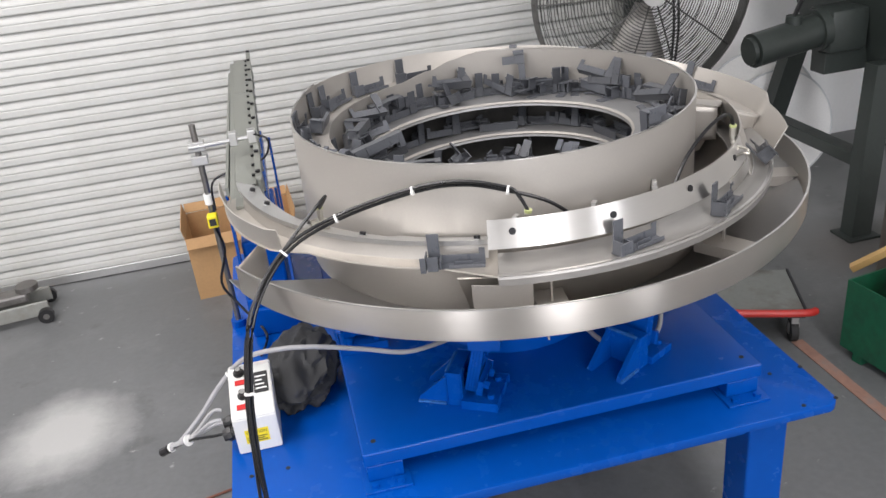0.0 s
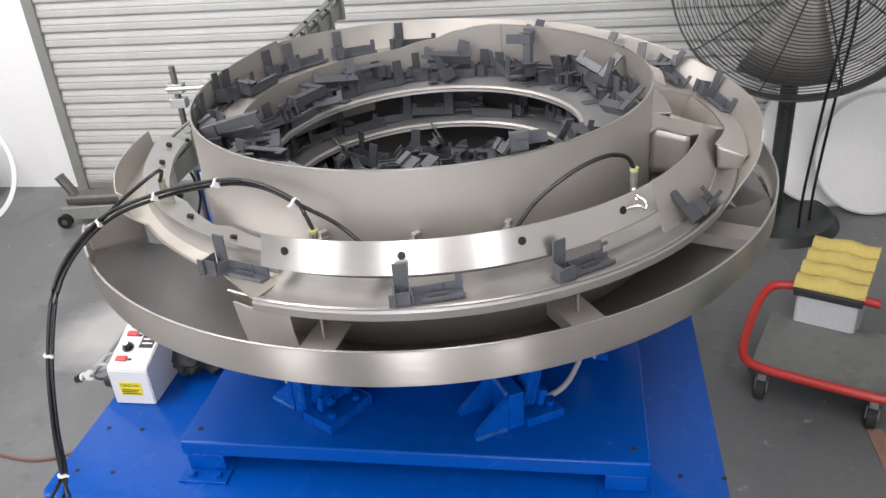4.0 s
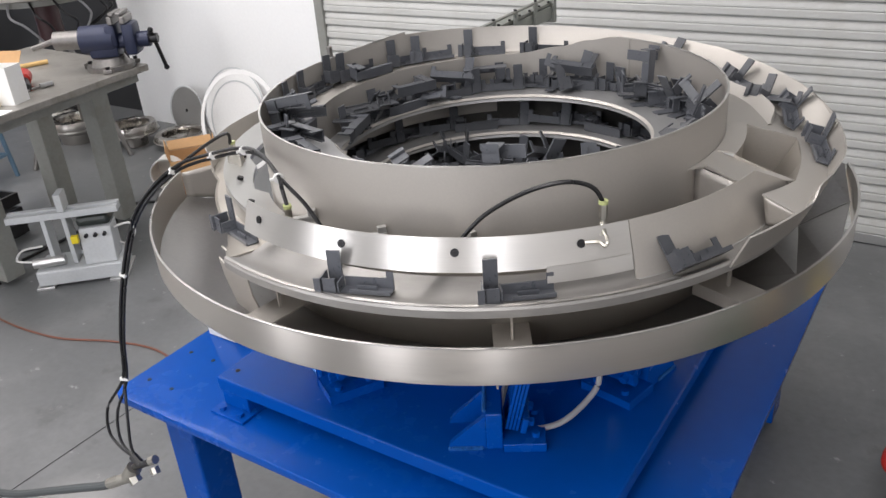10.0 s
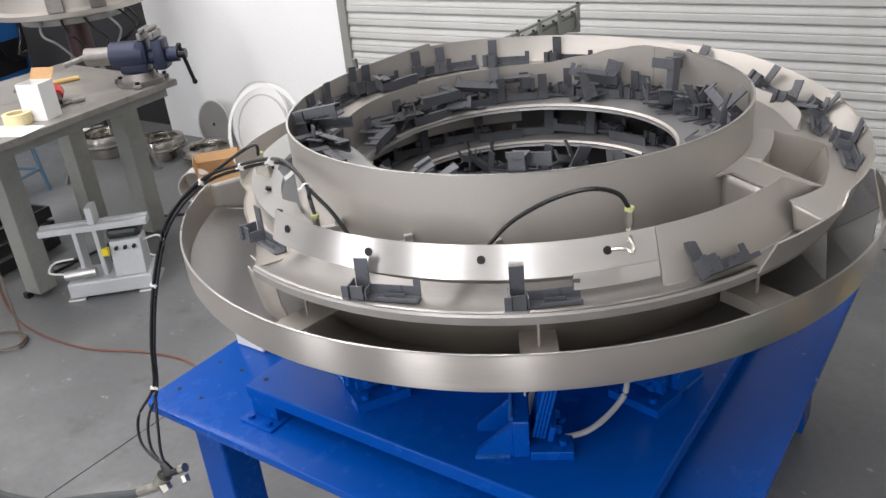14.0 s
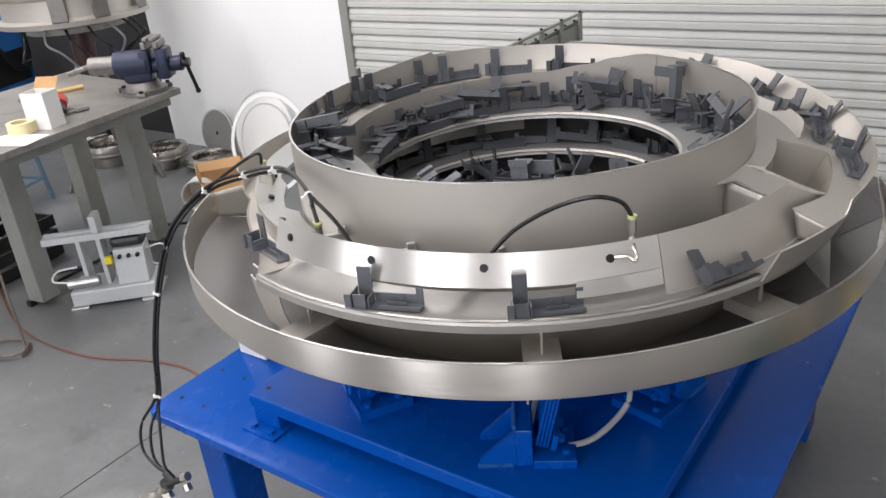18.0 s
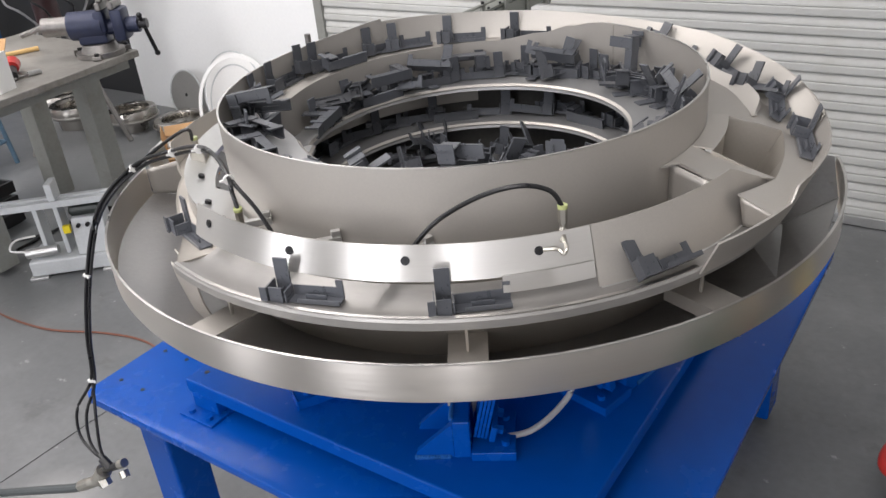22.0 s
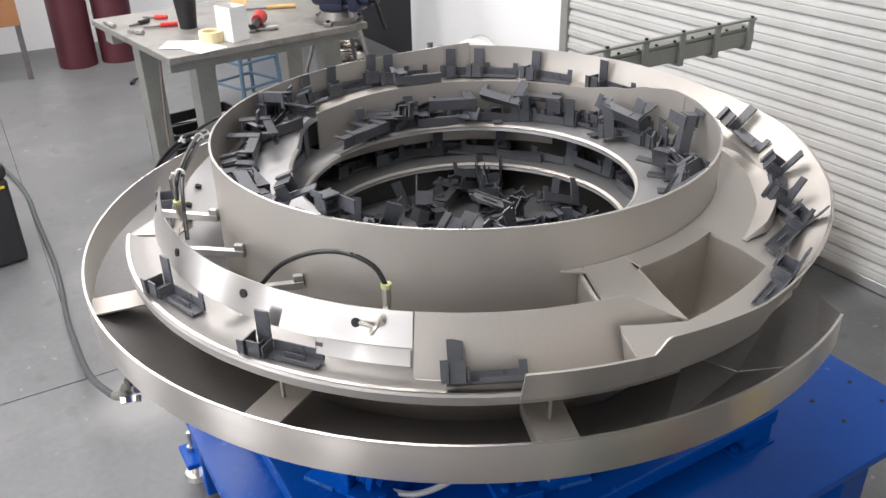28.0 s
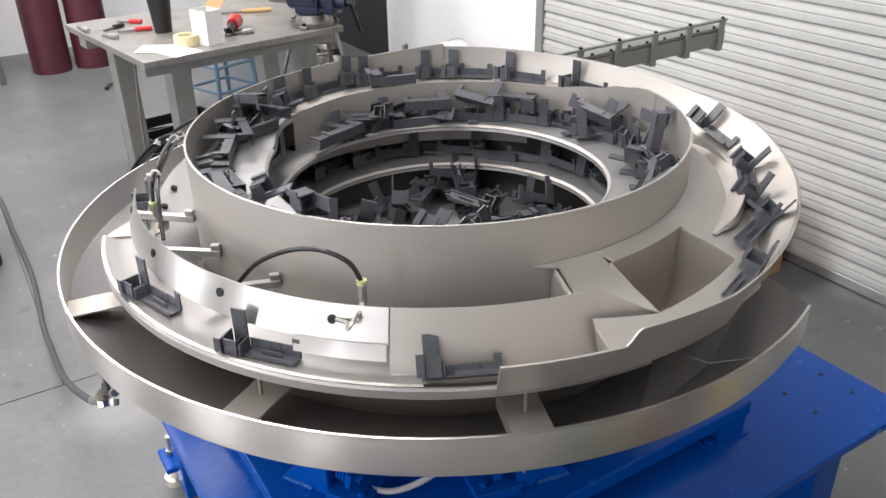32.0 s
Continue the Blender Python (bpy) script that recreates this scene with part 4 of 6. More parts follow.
def sensor_stand():
    t = thing("sensor_stand", "steel rod stand with clamps and a yellow sensor", "sensor stand", x=-0.743, y=0.32)
    part("upright_rod", rod_between(bmesh.new(), (0, 0, TOP), (0, 0, 1.185), 0.0085, 14), CASTGREY, t, smooth=True)
    for z in (1.125, 1.085):
        part("rod_clamp", boxes((-0.022, 0.022, -0.014, 0.014, z - 0.013, z + 0.013), bevel=0.002), ALU, t)
    part("cross_rod", rod_between(bmesh.new(), (-0.02, -0.012, 1.125), (0.16, -0.012, 1.13), 0.006, 12), ALU, t, smooth=True)
    for x in (0.10, 0.15):
        part("rod_clamp", boxes((x - 0.011, x + 0.011, -0.024, 0.006, 1.114, 1.15), bevel=0.002), ALU, t)
    part("collar", rod_between(bmesh.new(), (0, 0, 0.955), (0, 0, 0.985), 0.014, 14), WHITEPL, t)
    part("collar", rod_between(bmesh.new(), (0, 0, TOP), (0, 0, TOP + 0.02), 0.022, 14), BLUE, t)
    sen = part("sensor", boxes((-0.014, 0.014, -0.052, -0.018, 0.90, 0.935), bevel=0.003), YELLOWLAB, t, "yellow sensor amplifier")
    part("sensor_face", boxes((-0.009, 0.009, -0.0535, -0.0525, 0.908, 0.928)), INK, sen)
    bm = tube(bmesh.new(), [(0.15, -0.02, 1.14), (0.19, -0.03, 1.12), (0.17, -0.03, 1.07), (0.08, -0.03, 1.05), (0.02, -0.02, 1.02), (0.012, -0.02, 0.94)], 0.003)
    part("sensor_lead", bm, TUBE, t, smooth=True)
    bm = tube(bmesh.new(), [(0.0, -0.035, 0.90), (0.012, -0.03, 0.82), (-0.018, -0.03, 0.72), (0.018, -0.05, 0.65), (0.08, -0.12, TOP + 0.02), (0.06, -0.22, TOP + 0.01)], 0.004)
    part("sensor_lead", bm, TUBE, t, smooth=True)


sensor_stand()

# ---- air lines ----


def tie(parent, p, d, r=0.0092):
    m = Matrix.Translation(p) @ Vector(d).to_track_quat("Z", "Y").to_matrix().to_4x4()
    bm = bmesh.new()
    bmesh.ops.create_cone(bm, cap_ends=True, segments=14, radius1=r, radius2=r, depth=0.0042, matrix=m)
    box(bm, r - 0.002, r + 0.006, -0.002, 0.002, -0.002, 0.002, m=m)
    part("cable_tie", bm, WHITEPL, parent, "white cable tie")


def fitting(parent, p, d):
    p, d = Vector(p), Vector(d).normalized()
    bm = rod_between(bmesh.new(), p - d * 0.022, p, 0.007, 6)
    rod_between(bm, p - d * 0.034, p - d * 0.022, 0.005, 10)
    part("push_fitting", bm, BRASS, parent, "nickel push-in fitting")
    part("release_ring", rod_between(bmesh.new(), p + d * 0.0002, p + d * 0.006, 0.0075, 12), GREENRING, parent, "green release ring")


def air_lines():
    t = thing("air_hose_bundle", "bundle of black nylon air tubes tied with white cable ties", "air hose")
    main = [(-0.123, -0.547, 1.198), (-0.20, -0.505, 1.210), (-0.289, -0.466, 1.198), (-0.439, -0.418, 1.150), (-0.551, -0.442, 1.108), (-0.63, -0.50, 1.02), (-0.665, -0.55, 0.88), (-0.676, -0.590, 0.74), (-0.679, -0.612, 0.632)]
    for k, (dx, dy, dz) in enumerate(((0, 0, 0.0048), (0.0048, 0.003, -0.004), (-0.0048, 0.004, -0.003))):
        end = [(-0.725 + 0.036 * k, -0.645, 0.555), (-0.715 + 0.038 * k, -0.665, 0.495), (-0.665 + 0.02 * k, -0.672, 0.472), (-0.615, -0.676, 0.470)]
        path = [(x + dx, y + dy, z + dz) for x, y, z in main] + end
        if k == 0:
            path = [(-0.093, -0.566, 1.158), (-0.105, -0.56, 1.185)] + path
        elif k == 1:
            path = [(0.0, -0.578, 1.128), (-0.05, -0.565, 1.168)] + path
        else:
            path = [(-0.466, -0.345, 1.148), (-0.455, -0.37, 1.178)] + path[4:]
        part("air_tube", tube(bmesh.new(), path, 0.0037, 8, 6), TUBE, t, smooth=True)
    for i in (0, 2, 3, 4, 6, 8):
        d = Vector(main[min(i + 1, 8)]) - Vector(main[max(i - 1, 0)])
        tie(t, main[i], d)
    fitting(t, (-0.093, -0.566, 1.155), (0.1, -0.1, 1))
    fitting(t, (-0.466, -0.340, 1.146), (0, 0, 1))
    # manifold on the floor side of the bundle
    bm = rod_between(bmesh.new(), (-0.622, -0.684, 0.445), (-0.567, -0.668, 0.472), 0.008, 10)
    rod_between(bm, (-0.625, -0.676, 0.472), (-0.600, -0.676, 0.455), 0.010, 10)
    part("y_connector", bm, BLACKPL, t)
    for a, b, r in (((-0.572, -0.668, 0.471), (-0.556, -0.664, 0.480), 0.011), ((-0.566, -0.668, 0.455), (-0.556, -0.672, 0.443), 0.011)):
        part("end_nut", rod_between(bmesh.new(), a, b, r, 8), BRASS, t, "nickel end nut")
    bm = rod_between(bmesh.new(), (-0.618, -0.684, 0.446), (-0.638, -0.694, 0.415), 0.018, 14)
    rod_between(bm, (-0.633, -0.690, 0.437), (-0.610, -0.693, 0.410), 0.015, 6)
    rod_between(bm, (-0.638, -0.694, 0.415), (-0.663, -0.702, 0.402), 0.013, 12)
    part("quick_coupling", bm, BRASS, t, "nickel quick coupling", True)


air_lines()


def loop_tube():
    t = thing("air_tube_loop", "short black air tube arching to a nickel jet fitting", "air hose")
    a = polar(0.50, -80, 1.12) + Vector((CX, CY, 0))
    path = [(0.225, -0.525, 1.135), (0.262, -0.502, 1.180), (0.318, -0.472, 1.216), (0.37, -0.445, 1.231), (0.404, -0.42, 1.219), (0.418, -0.41, 1.192)]
    part("tube", tube(bmesh.new(), path, 0.0037, 8, 6), TUBE, t, smooth=True)
    fitting(t, (0.418, -0.41, 1.190), (0, 0, 1))
    bm = rod_between(bmesh.new(), (0.418, -0.41, 1.158), (0.424, -0.423, 1.142), 0.006, 8)
    tube(bm, [(0.424, -0.423, 1.15), (0.437, -0.437, 1.146), (0.437, -0.445, 1.138), (0.425, -0.44, 1.14), (0.405, -0.447, 1.138)], 0.003, 6, 4)
    part("air_jet", bm, BRASS, t, "bent nickel air jet", True)


loop_tube()


def floor_hose():
    t = thing("air_supply_hose", "grey rubber air supply hose lying on the floor", "hose")
    path = [(-0.661, -0.701, 0.403), (-0.72, -0.712, 0.368), (-0.84, -0.725, 0.315), (-0.98, -0.735, 0.25), (-1.18, -0.742, 0.155), (-1.40, -0.748, 0.08), (-1.62, -0.748, 0.03), (-1.85, -0.748, 0.011), (-2.3, -0.725, 0.011), (-2.85, -0.735, 0.011), (-3.4, -0.755, 0.011), (-4.2, -0.9, 0.011)]
    part("hose", tube(bmesh.new(), path, 0.0105, 10, 8), mat("grey_rubber_hose", (0.06, 0.068, 0.07), 0.55), t, smooth=True)
    bm = rod_between(bmesh.new(), (-0.662, -0.7015, 0.4025), (-0.703, -0.709, 0.379), 0.0135, 12)
    part("hose_clip", bm, BRASS, t, "brass hose tail")
    t2 = thing("extension_lead", "thin orange extension lead lying on the floor", "cable")
    path = [(-3.5, 0.30, 0.005), (-2.92, 0.04, 0.005), (-2.52, -0.07, 0.005), (-2.12, -0.06, 0.005), (-1.84, 0.04, 0.005), (-1.63, 0.08, 0.005), (-1.35, 0.05, 0.005), (-1.1, 0.2, 0.005), (-0.7, 0.3, 0.005)]
    part("lead", tube(bmesh.new(), path, 0.0042, 6, 8), mat("orange_lead", (0.17, 0.062, 0.038), 0.5), t2, smooth=True)


floor_hose()


def drive_lead():
    t = thing("drive_cable", "grey power cable from the drive to the control box", "cable")
    path = [(0.20, -0.13, 0.79), (0.30, -0.19, 0.775), (0.342, -0.233, 0.742), (0.337, -0.258, 0.702), (0.297, -0.325, 0.664), (0.222, -0.362, 0.652), (0.17, -0.33, PZ + 0.008), (0.13, -0.22, 0.67)]
    part("cable_loop", tube(bmesh.new(), path, 0.006, 8, 8), GREYCABLE, t, smooth=True)
    path = [(-0.22, -0.25, 0.715), (-0.32, -0.28, 0.725), (-0.42, -0.255, 0.742), (-0.52, -0.225, 0.754), (-0.61, -0.20, 0.755), (-0.70, -0.165, 0.728), (-0.77, -0.155, 0.665), (-0.83, -0.17, 0.60), (-0.89, -0.18, 0.545), (-0.92, -0.176, 0.522)]
    part("cable_run", tube(bmesh.new(), path, 0.006, 8, 8), GREYCABLE, t, smooth=True)
    tie(t, (-0.745, -0.16, 0.688), (0.6, 0.1, 0.5), 0.011)


drive_lead()


def plug_cluster():
    t = thing("cable_plugs", "tied bundle of grey leads hanging off the control box", "cable")
    end = Vector((-0.925, -0.172, 0.520))
    for k, (y, z) in enumerate(((-0.276, 0.606), (-0.231, 0.604), (-0.255, 0.63), (-0.215, 0.63))):
        off = Vector((0.004 * (k % 2), 0.008 * (k // 2), 0.006 * (k % 2)))
        bm = tube(bmesh.new(), [(-0.775, y, z), (-0.80, y + 0.005, z - 0.004), (-0.86, -0.215 + 0.004 * k, 0.565), end + off], 0.0048 if k else 0.0036, 8, 6)
        part("lead", bm, GREYCABLE if k else TUBE, t, smooth=True)
    tie(t, end + Vector((0.006, 0.002, 0.004)), (0.9, -0.5, 0.6), 0.012)
    tie(t, (-0.868, -0.21, 0.562), (0.9, -0.5, 0.6), 0.014)
    part("lead_end", rod_between(bmesh.new(), end + Vector((-0.002, 0.003, 0.0)), end + Vector((-0.022, 0.012, -0.012)), 0.011, 10), BLACKPL, t, "cut lead ends")


plug_cluster()


def control_box():
    t = thing("control_box", "cream feeder control box with red switches and black knobs", "control box", x=-0.6955, y=-0.306)
    prof = [(0, TOP + 0.0005), (0.165, TOP + 0.0005), (0.165, 0.700), (0.14, 0.704), (0.006, 0.662), (0, 0.654)]
    bm = bmesh.new()
    f = [[bm.verts.new((x, y, z)) for y, z in prof] for x in (-0.05, 0.05)]
    for k in range(len(prof)):
        bm.faces.new((f[0][k], f[0][(k + 1) % 6], f[1][(k + 1) % 6], f[1][k]))
    bm.faces.new(f[0])
    bm.faces.new(f[1][::-1])
    bmesh.ops.bevel(bm, geom=list(bm.edges), offset=0.0025, segments=2, affect="EDGES")
    part("case", bm, BOXWHITE, t)
    lab = part("caution_label", boxes((-0.028, 0.026, -0.0012, -0.0004, 0.585, 0.622)), YELLOWLAB, t, "yellow caution label")
    cu = bpy.data.curves.new("label_text", "FONT")
    cu.body, cu.size, cu.align_x = "CAUTION", 0.0105, "CENTER"
    me_ob = bpy.data.objects.new("tmp", cu)
    scene.collection.objects.link(me_ob)
    dg = bpy.context.evaluated_depsgraph_get()
    me = bpy.data.meshes.new_from_object(me_ob.evaluated_get(dg))
    bpy.data.objects.remove(me_ob)
    me.materials.append(INK)
    o = new("label_text", me)
    o.parent = lab
    o.matrix_basis = pose(-0.001, -0.0016, 0.6105, 90, 0, 0)
    part("label_bars", boxes(*[(-0.024, 0.021 - 0.006 * (i % 2), -0.0017, -0.0013, 0.589 + 0.0055 * i, 0.5915 + 0.0055 * i) for i in range(3)]), INK, lab)
    s = Matrix.Translation((0, 0.006, 0.662)) @ Matrix.Rotation(math.atan2(0.042, 0.134), 4, "X")
    for y in (0.022, 0.095):
        bm = bmesh.new()
        box(bm, -0.035, -0.008, y - 0.007, y + 0.007, 0.0005, 0.004, 0.001, s)
        sw = part("rocker_switch", bm, RED, t, "red rocker switch")
    for x, y in ((-0.018, 0.055), (-0.024, 0.125)):
        bm = rod_between(bmesh.new(), s @ Vector((x, y, 0.0005)), s @ Vector((x, y, 0.0035)), 0.0135, 20)
        rod_between(bm, s @ Vector((x, y, 0.0035)), s @ Vector((x, y, 0.017)), 0.0095, 14, 0.008)
        k = part("knob", bm, BLACKPL, t, "black control knob")
        bm = rod_between(bmesh.new(), s @ Vector((x, y, 0.0172)), s @ Vector((x, y, 0.0182)), 0.0062, 14)
        part("knob_cap", bm, ZINC, k)
    bm = bmesh.new()
    box(bm, 0.008, 0.042, 0.055, 0.118, 0.0005, 0.0012, 0, s)
    pl = part("data_plate", bm, INK, t, "black data plate")
    bm = bmesh.new()
    for i in range(4):
        box(bm, 0.012, 0.038 - 0.005 * (i % 3), 0.066 + 0.012 * i, 0.070 + 0.012 * i, 0.0013, 0.0016, 0, s)
    part("plate_bars", bm, PAPER, pl)
    for i in range(2):
        bm = bmesh.new()
        box(bm, -0.006, 0.004, 0.018 + 0.07 * i, 0.024 + 0.07 * i, 0.0006, 0.0009, 0, s)
        part("scale_bar", bm, INK, t)
    for y in (0.03, 0.075):
        bm = rod_between(bmesh.new(), (-0.0505, y, 0.605), (-0.078, y, 0.60), 0.014, 12)
        rod_between(bm, (-0.058, y, 0.604), (-0.068, y, 0.602), 0.018, 8)
        part("cable_gland", bm, BLACKPL, t, "black cable gland")


control_box()


def crumpled_bag():
    t = thing("cloth_bag", "crumpled black cloth bag lying on the table", "bag", x=-0.575, y=-0.075, z=TOP)
    bm = bmesh.new()
    bmesh.ops.create_icosphere(bm, subdivisions=5, radius=1)
    for v in bm.verts:
        p = v.co.copy()
        w = p + 0.35 * Vector((noise.noise(p * 1.3), noise.noise(p * 1.3 + Vector((5, 1, 2))), noise.noise(p * 1.3 + Vector((2, 7, 3)))))
        fold = 1 - abs(noise.noise(w * 1.7 + Vector((3, 1, 7)))) * 1.5
        fold += 0.35 * (1 - abs(noise.noise(w * 3.6)) * 2) + 0.10 * noise.noise(w * 8)
        s = 0.80 + 0.26 * fold
        v.co = Vector((p.x * 0.088 * s + 0.02 * p.y, p.y * 0.135 * s, max(0.0, 0.058 + p.z * 0.066 * s + 0.022 * p.y)))
    part("bag", bm, BAGCLOTH, t, smooth=True)


crumpled_bag()

# ---- feed parts: grey moulded brackets ----


def bracket_mesh():
    """A moulded bracket: a slim channel with ribs, a tall tab near one end and a flared pocket under it."""
    bm = bmesh.new()
    box(bm, -0.054, 0.058, -0.011, 0.0125, 0.0, 0.0022)
    box(bm, -0.024, 0.058, 0.0102, 0.0125, 0.0018, 0.019)
    box(bm, -0.010, 0.058, -0.011, -0.0090, 0.0018, 0.0075)
    box(bm, 0.000, 0.034, -0.0010, 0.0008, 0.0018, 0.0105)
    box(bm, -0.050, -0.0272, 0.0095, 0.0130, 0.0, 0.064)
    box(bm, -0.0500, -0.0290, -0.0190, -0.0165, 0.0, 0.029)
    box(bm, -0.0540, -0.0517, -0.022, 0.0092, 0.0018, 0.030)
    box(bm, -0.0264, -0.0242, -0.017, 0.0098, 0.0018, 0.022)
    box(bm, -0.0625, -0.0515, -0.0240, -0.0220, 0.0, 0.031)
    box(bm, -0.0405, -0.0382, -0.013, 0.0092, 0.0018, 0.016)
    box(bm, 0.0465, 0.0580, 0.0106, 0.0131, 0.0, 0.031)
    return bm


first = link_mesh("plastic_bracket", bracket_mesh(), PLASTIC)
tagged(first, "grey moulded plastic bracket with an upright tab", "bracket", "brackets in the feeder bowl")
first.matrix_basis = Matrix.Translation((CX, CY, 0)) @ Matrix.Translation(polar(0.440, 74, lerp_table(LEDGE_Z, 74))) @ Matrix.Rotation(radians(74 + 270), 4, "Z")
rng = random.Random(7)


CORNERS = [v.co.copy() for v in first.data.vertices]


def bracket(r, a, z, turn=0.0, tilt=0.0, lean=0.0, wall=9.0):
    """One bracket; wall: the radius of a wall outside it, past which no corner may reach. No corner sinks below z."""
    spin = Matrix.Rotation(radians(a + 90 + turn), 4, "Z") @ Matrix.Rotation(radians(lean), 4, "X") @ Matrix.Rotation(radians(tilt), 4, "Y")
    turned = [spin @ c for c in CORNERS]
    z -= min(c.z for c in turned)
    for _ in range(3):
        over = max((polar(r, a) + c).to_2d().length for c in turned) - wall + 0.003
        r -= max(0.0, over)
    copy_thing(first, Matrix.Translation((CX, CY, 0)) @ Matrix.Translation(polar(r, a, z)) @ spin)


# on the orienting track, upright
bracket(0.613, -56.5, 1.0720, 4)
bracket(0.611, -80.5, 1.0715, 9)
bracket(0.585, -114, 1.0700, 6)
# lying back on the cone panel before the exit
bracket(0.636, -29, 1.0760, 3, 0, -44)
# on the exit track, leaning on the sloped bank
for a, tn, tl, ln, dr in ((14, 186, 4, -16, 0.0), (27, 172, 5, -34, 0.004), (33, 200, -10, -30, 0.006), (44, 184, 4, -36, 0.0), (63, 200, 10, -40, 0.0)):
    r = lerp_table(BASE_R, a) + dr
    bracket(r, a, deck_z(a, r) + 0.002, tn, tl, ln, wall=lerp_table(WALL_R, a) - 0.006)
# in the upper channel, against the outer wall
for a in (103, 121, 141, 149, 163, 168, 172, 186, 195):
    r = (lerp_table(BASE_R, a) if a < 150 else lerp_table(CYL_R, a - 360)) - 0.022
    bracket(r, a + rng.uniform(-2, 2), deck_z(a) + 0.002, 180 + rng.uniform(-8, 8), rng.choice((0, 0, 4, -5)), rng.choice((0, -4, 3, -80)), wall=r + 0.021)
# the heap at the head of the channel
for a, r, dz, tn, tl, ln in ((207, 0.445, 0.002, 30, 6, -70), (212, 0.43, 0.006, 95, -8, 80), (216, 0.452, 0.004, 10, 8, -12), (219, 0.42, 0.012, 60, 12, 176), (224, 0.446, 0.004, 150, -4, -84), (229, 0.424, 0.008, 20, 10, 86), (233, 0.45, 0.004, 4, 0, -6)):
    bracket(r, a, lerp_table(LEDGE_Z, a - 360) + dz, tn, tl, ln, wall=0.474)
# along the upper ledge, most against its wall
for i in range(50):
    a = -120 + 6.4 * i + rng.uniform(-2.5, 2.5)
    if a > 200:
        break
    z, out = lerp_table(LEDGE_Z, a), ledge_out(a)
    r = out - rng.choice((0.020, 0.022, 0.026, 0.034))
    kind = rng.random()
    if kind < 0.62:
        bracket(r, a, z, 180 * rng.randint(0, 1) + rng.uniform(-9, 9), rng.uniform(-3, 3), rng.choice((0, 0, -5, -84)), wall=out)
    elif kind < 0.90:
        bracket(r - 0.004, a, z, rng.uniform(-25, 25), rng.uniform(-6, 6), rng.choice((-88, 88, 176)), wall=out)
    else:
        bracket(r - 0.012, a, z + 0.002, rng.uniform(0, 360), rng.uniform(-25, 25), rng.uniform(-40, 40), wall=out)
    if rng.random() < 0.26:
        bracket(r - 0.018, a + 3, z + 0.018 + 0.01 * rng.random(), rng.uniform(-40, 40), rng.uniform(-18, 18), rng.uniform(-90, 90), wall=out)
# two standing on end
bracket(0.452, 61, lerp_table(LEDGE_Z, 61), 12, 92, 8, wall=0.475)
bracket(0.446, -60, lerp_table(LEDGE_Z, -60), -20, 86, 0, wall=0.475)
# on the lower ledge and the floor
for i in range(27):
    a = 215 + 12.8 * i + rng.uniform(-4, 4)
    z = lerp_table(LEDGE_Z, a)
    bracket(0.408, a, z, 180 * rng.randint(0, 1) + rng.uniform(-10, 10), rng.uniform(-4, 4), rng.choice((0, 0, 6, -86)), wall=0.43)
for i in range(66):
    a, r = rng.uniform(0, 360), 0.31 * math.sqrt(rng.uniform(0.05, 1))
    bracket(r, a, 0.930 + 0.022 * rng.random() * (i % 3), rng.uniform(0, 360), rng.uniform(-26, 26), rng.choice((0, 0, 88, -88, 30, -40)), wall=0.365)

# ---- workbench and what lies on it ----
BX, BY, BZ = -2.235, -0.10, 0.872
BM = Matrix.Translation((BX, BY, 0)) @ Matrix.Rotation(radians(8), 4, "Z")


def bench_xy(u, v, z=BZ):
    """u metres along the near edge, v metres in from it."""
    p = BM @ Vector((-v, u, z))
    return p


def workbench():
    t = thing("workbench", "worn steel topped workbench with square grey legs", "workbench")
    t.matrix_basis = BM
    bm = boxes((-1.02, 0, 0, 1.0, BZ - 0.03, BZ), bevel=0.003)
    for v in bm.verts:
        if v.co.y > 0.9:
            v.co.y -= 0.20 * v.co.x
    part("benchtop", bm, BENCHTOP, t)
    for x, y in ((-0.52, 0.27), (-0.50, 0.98), (-0.97, 0.16), (-0.97, 1.00)):
        leg = part("leg", boxes((x, x + 0.10, y, y + 0.10, 0.03, BZ - 0.031), bevel=0.004), BENCHLEG, t)
        part("levelling_foot", boxes((x - 0.012, x + 0.02, y - 0.012, y + 0.02, 0, 0.0298), bevel=0.003), BLACKPL, leg, "black levelling foot")
    part("cross_rail", boxes((-0.90, -0.80, 0.02, 0.98, BZ - 0.09, BZ - 0.0315)), BENCHLEG, t)
    part("cross_rail", boxes((-0.12, -0.06, 0.02, 0.98, BZ - 0.08, BZ - 0.0315)), BENCHLEG, t)


workbench()


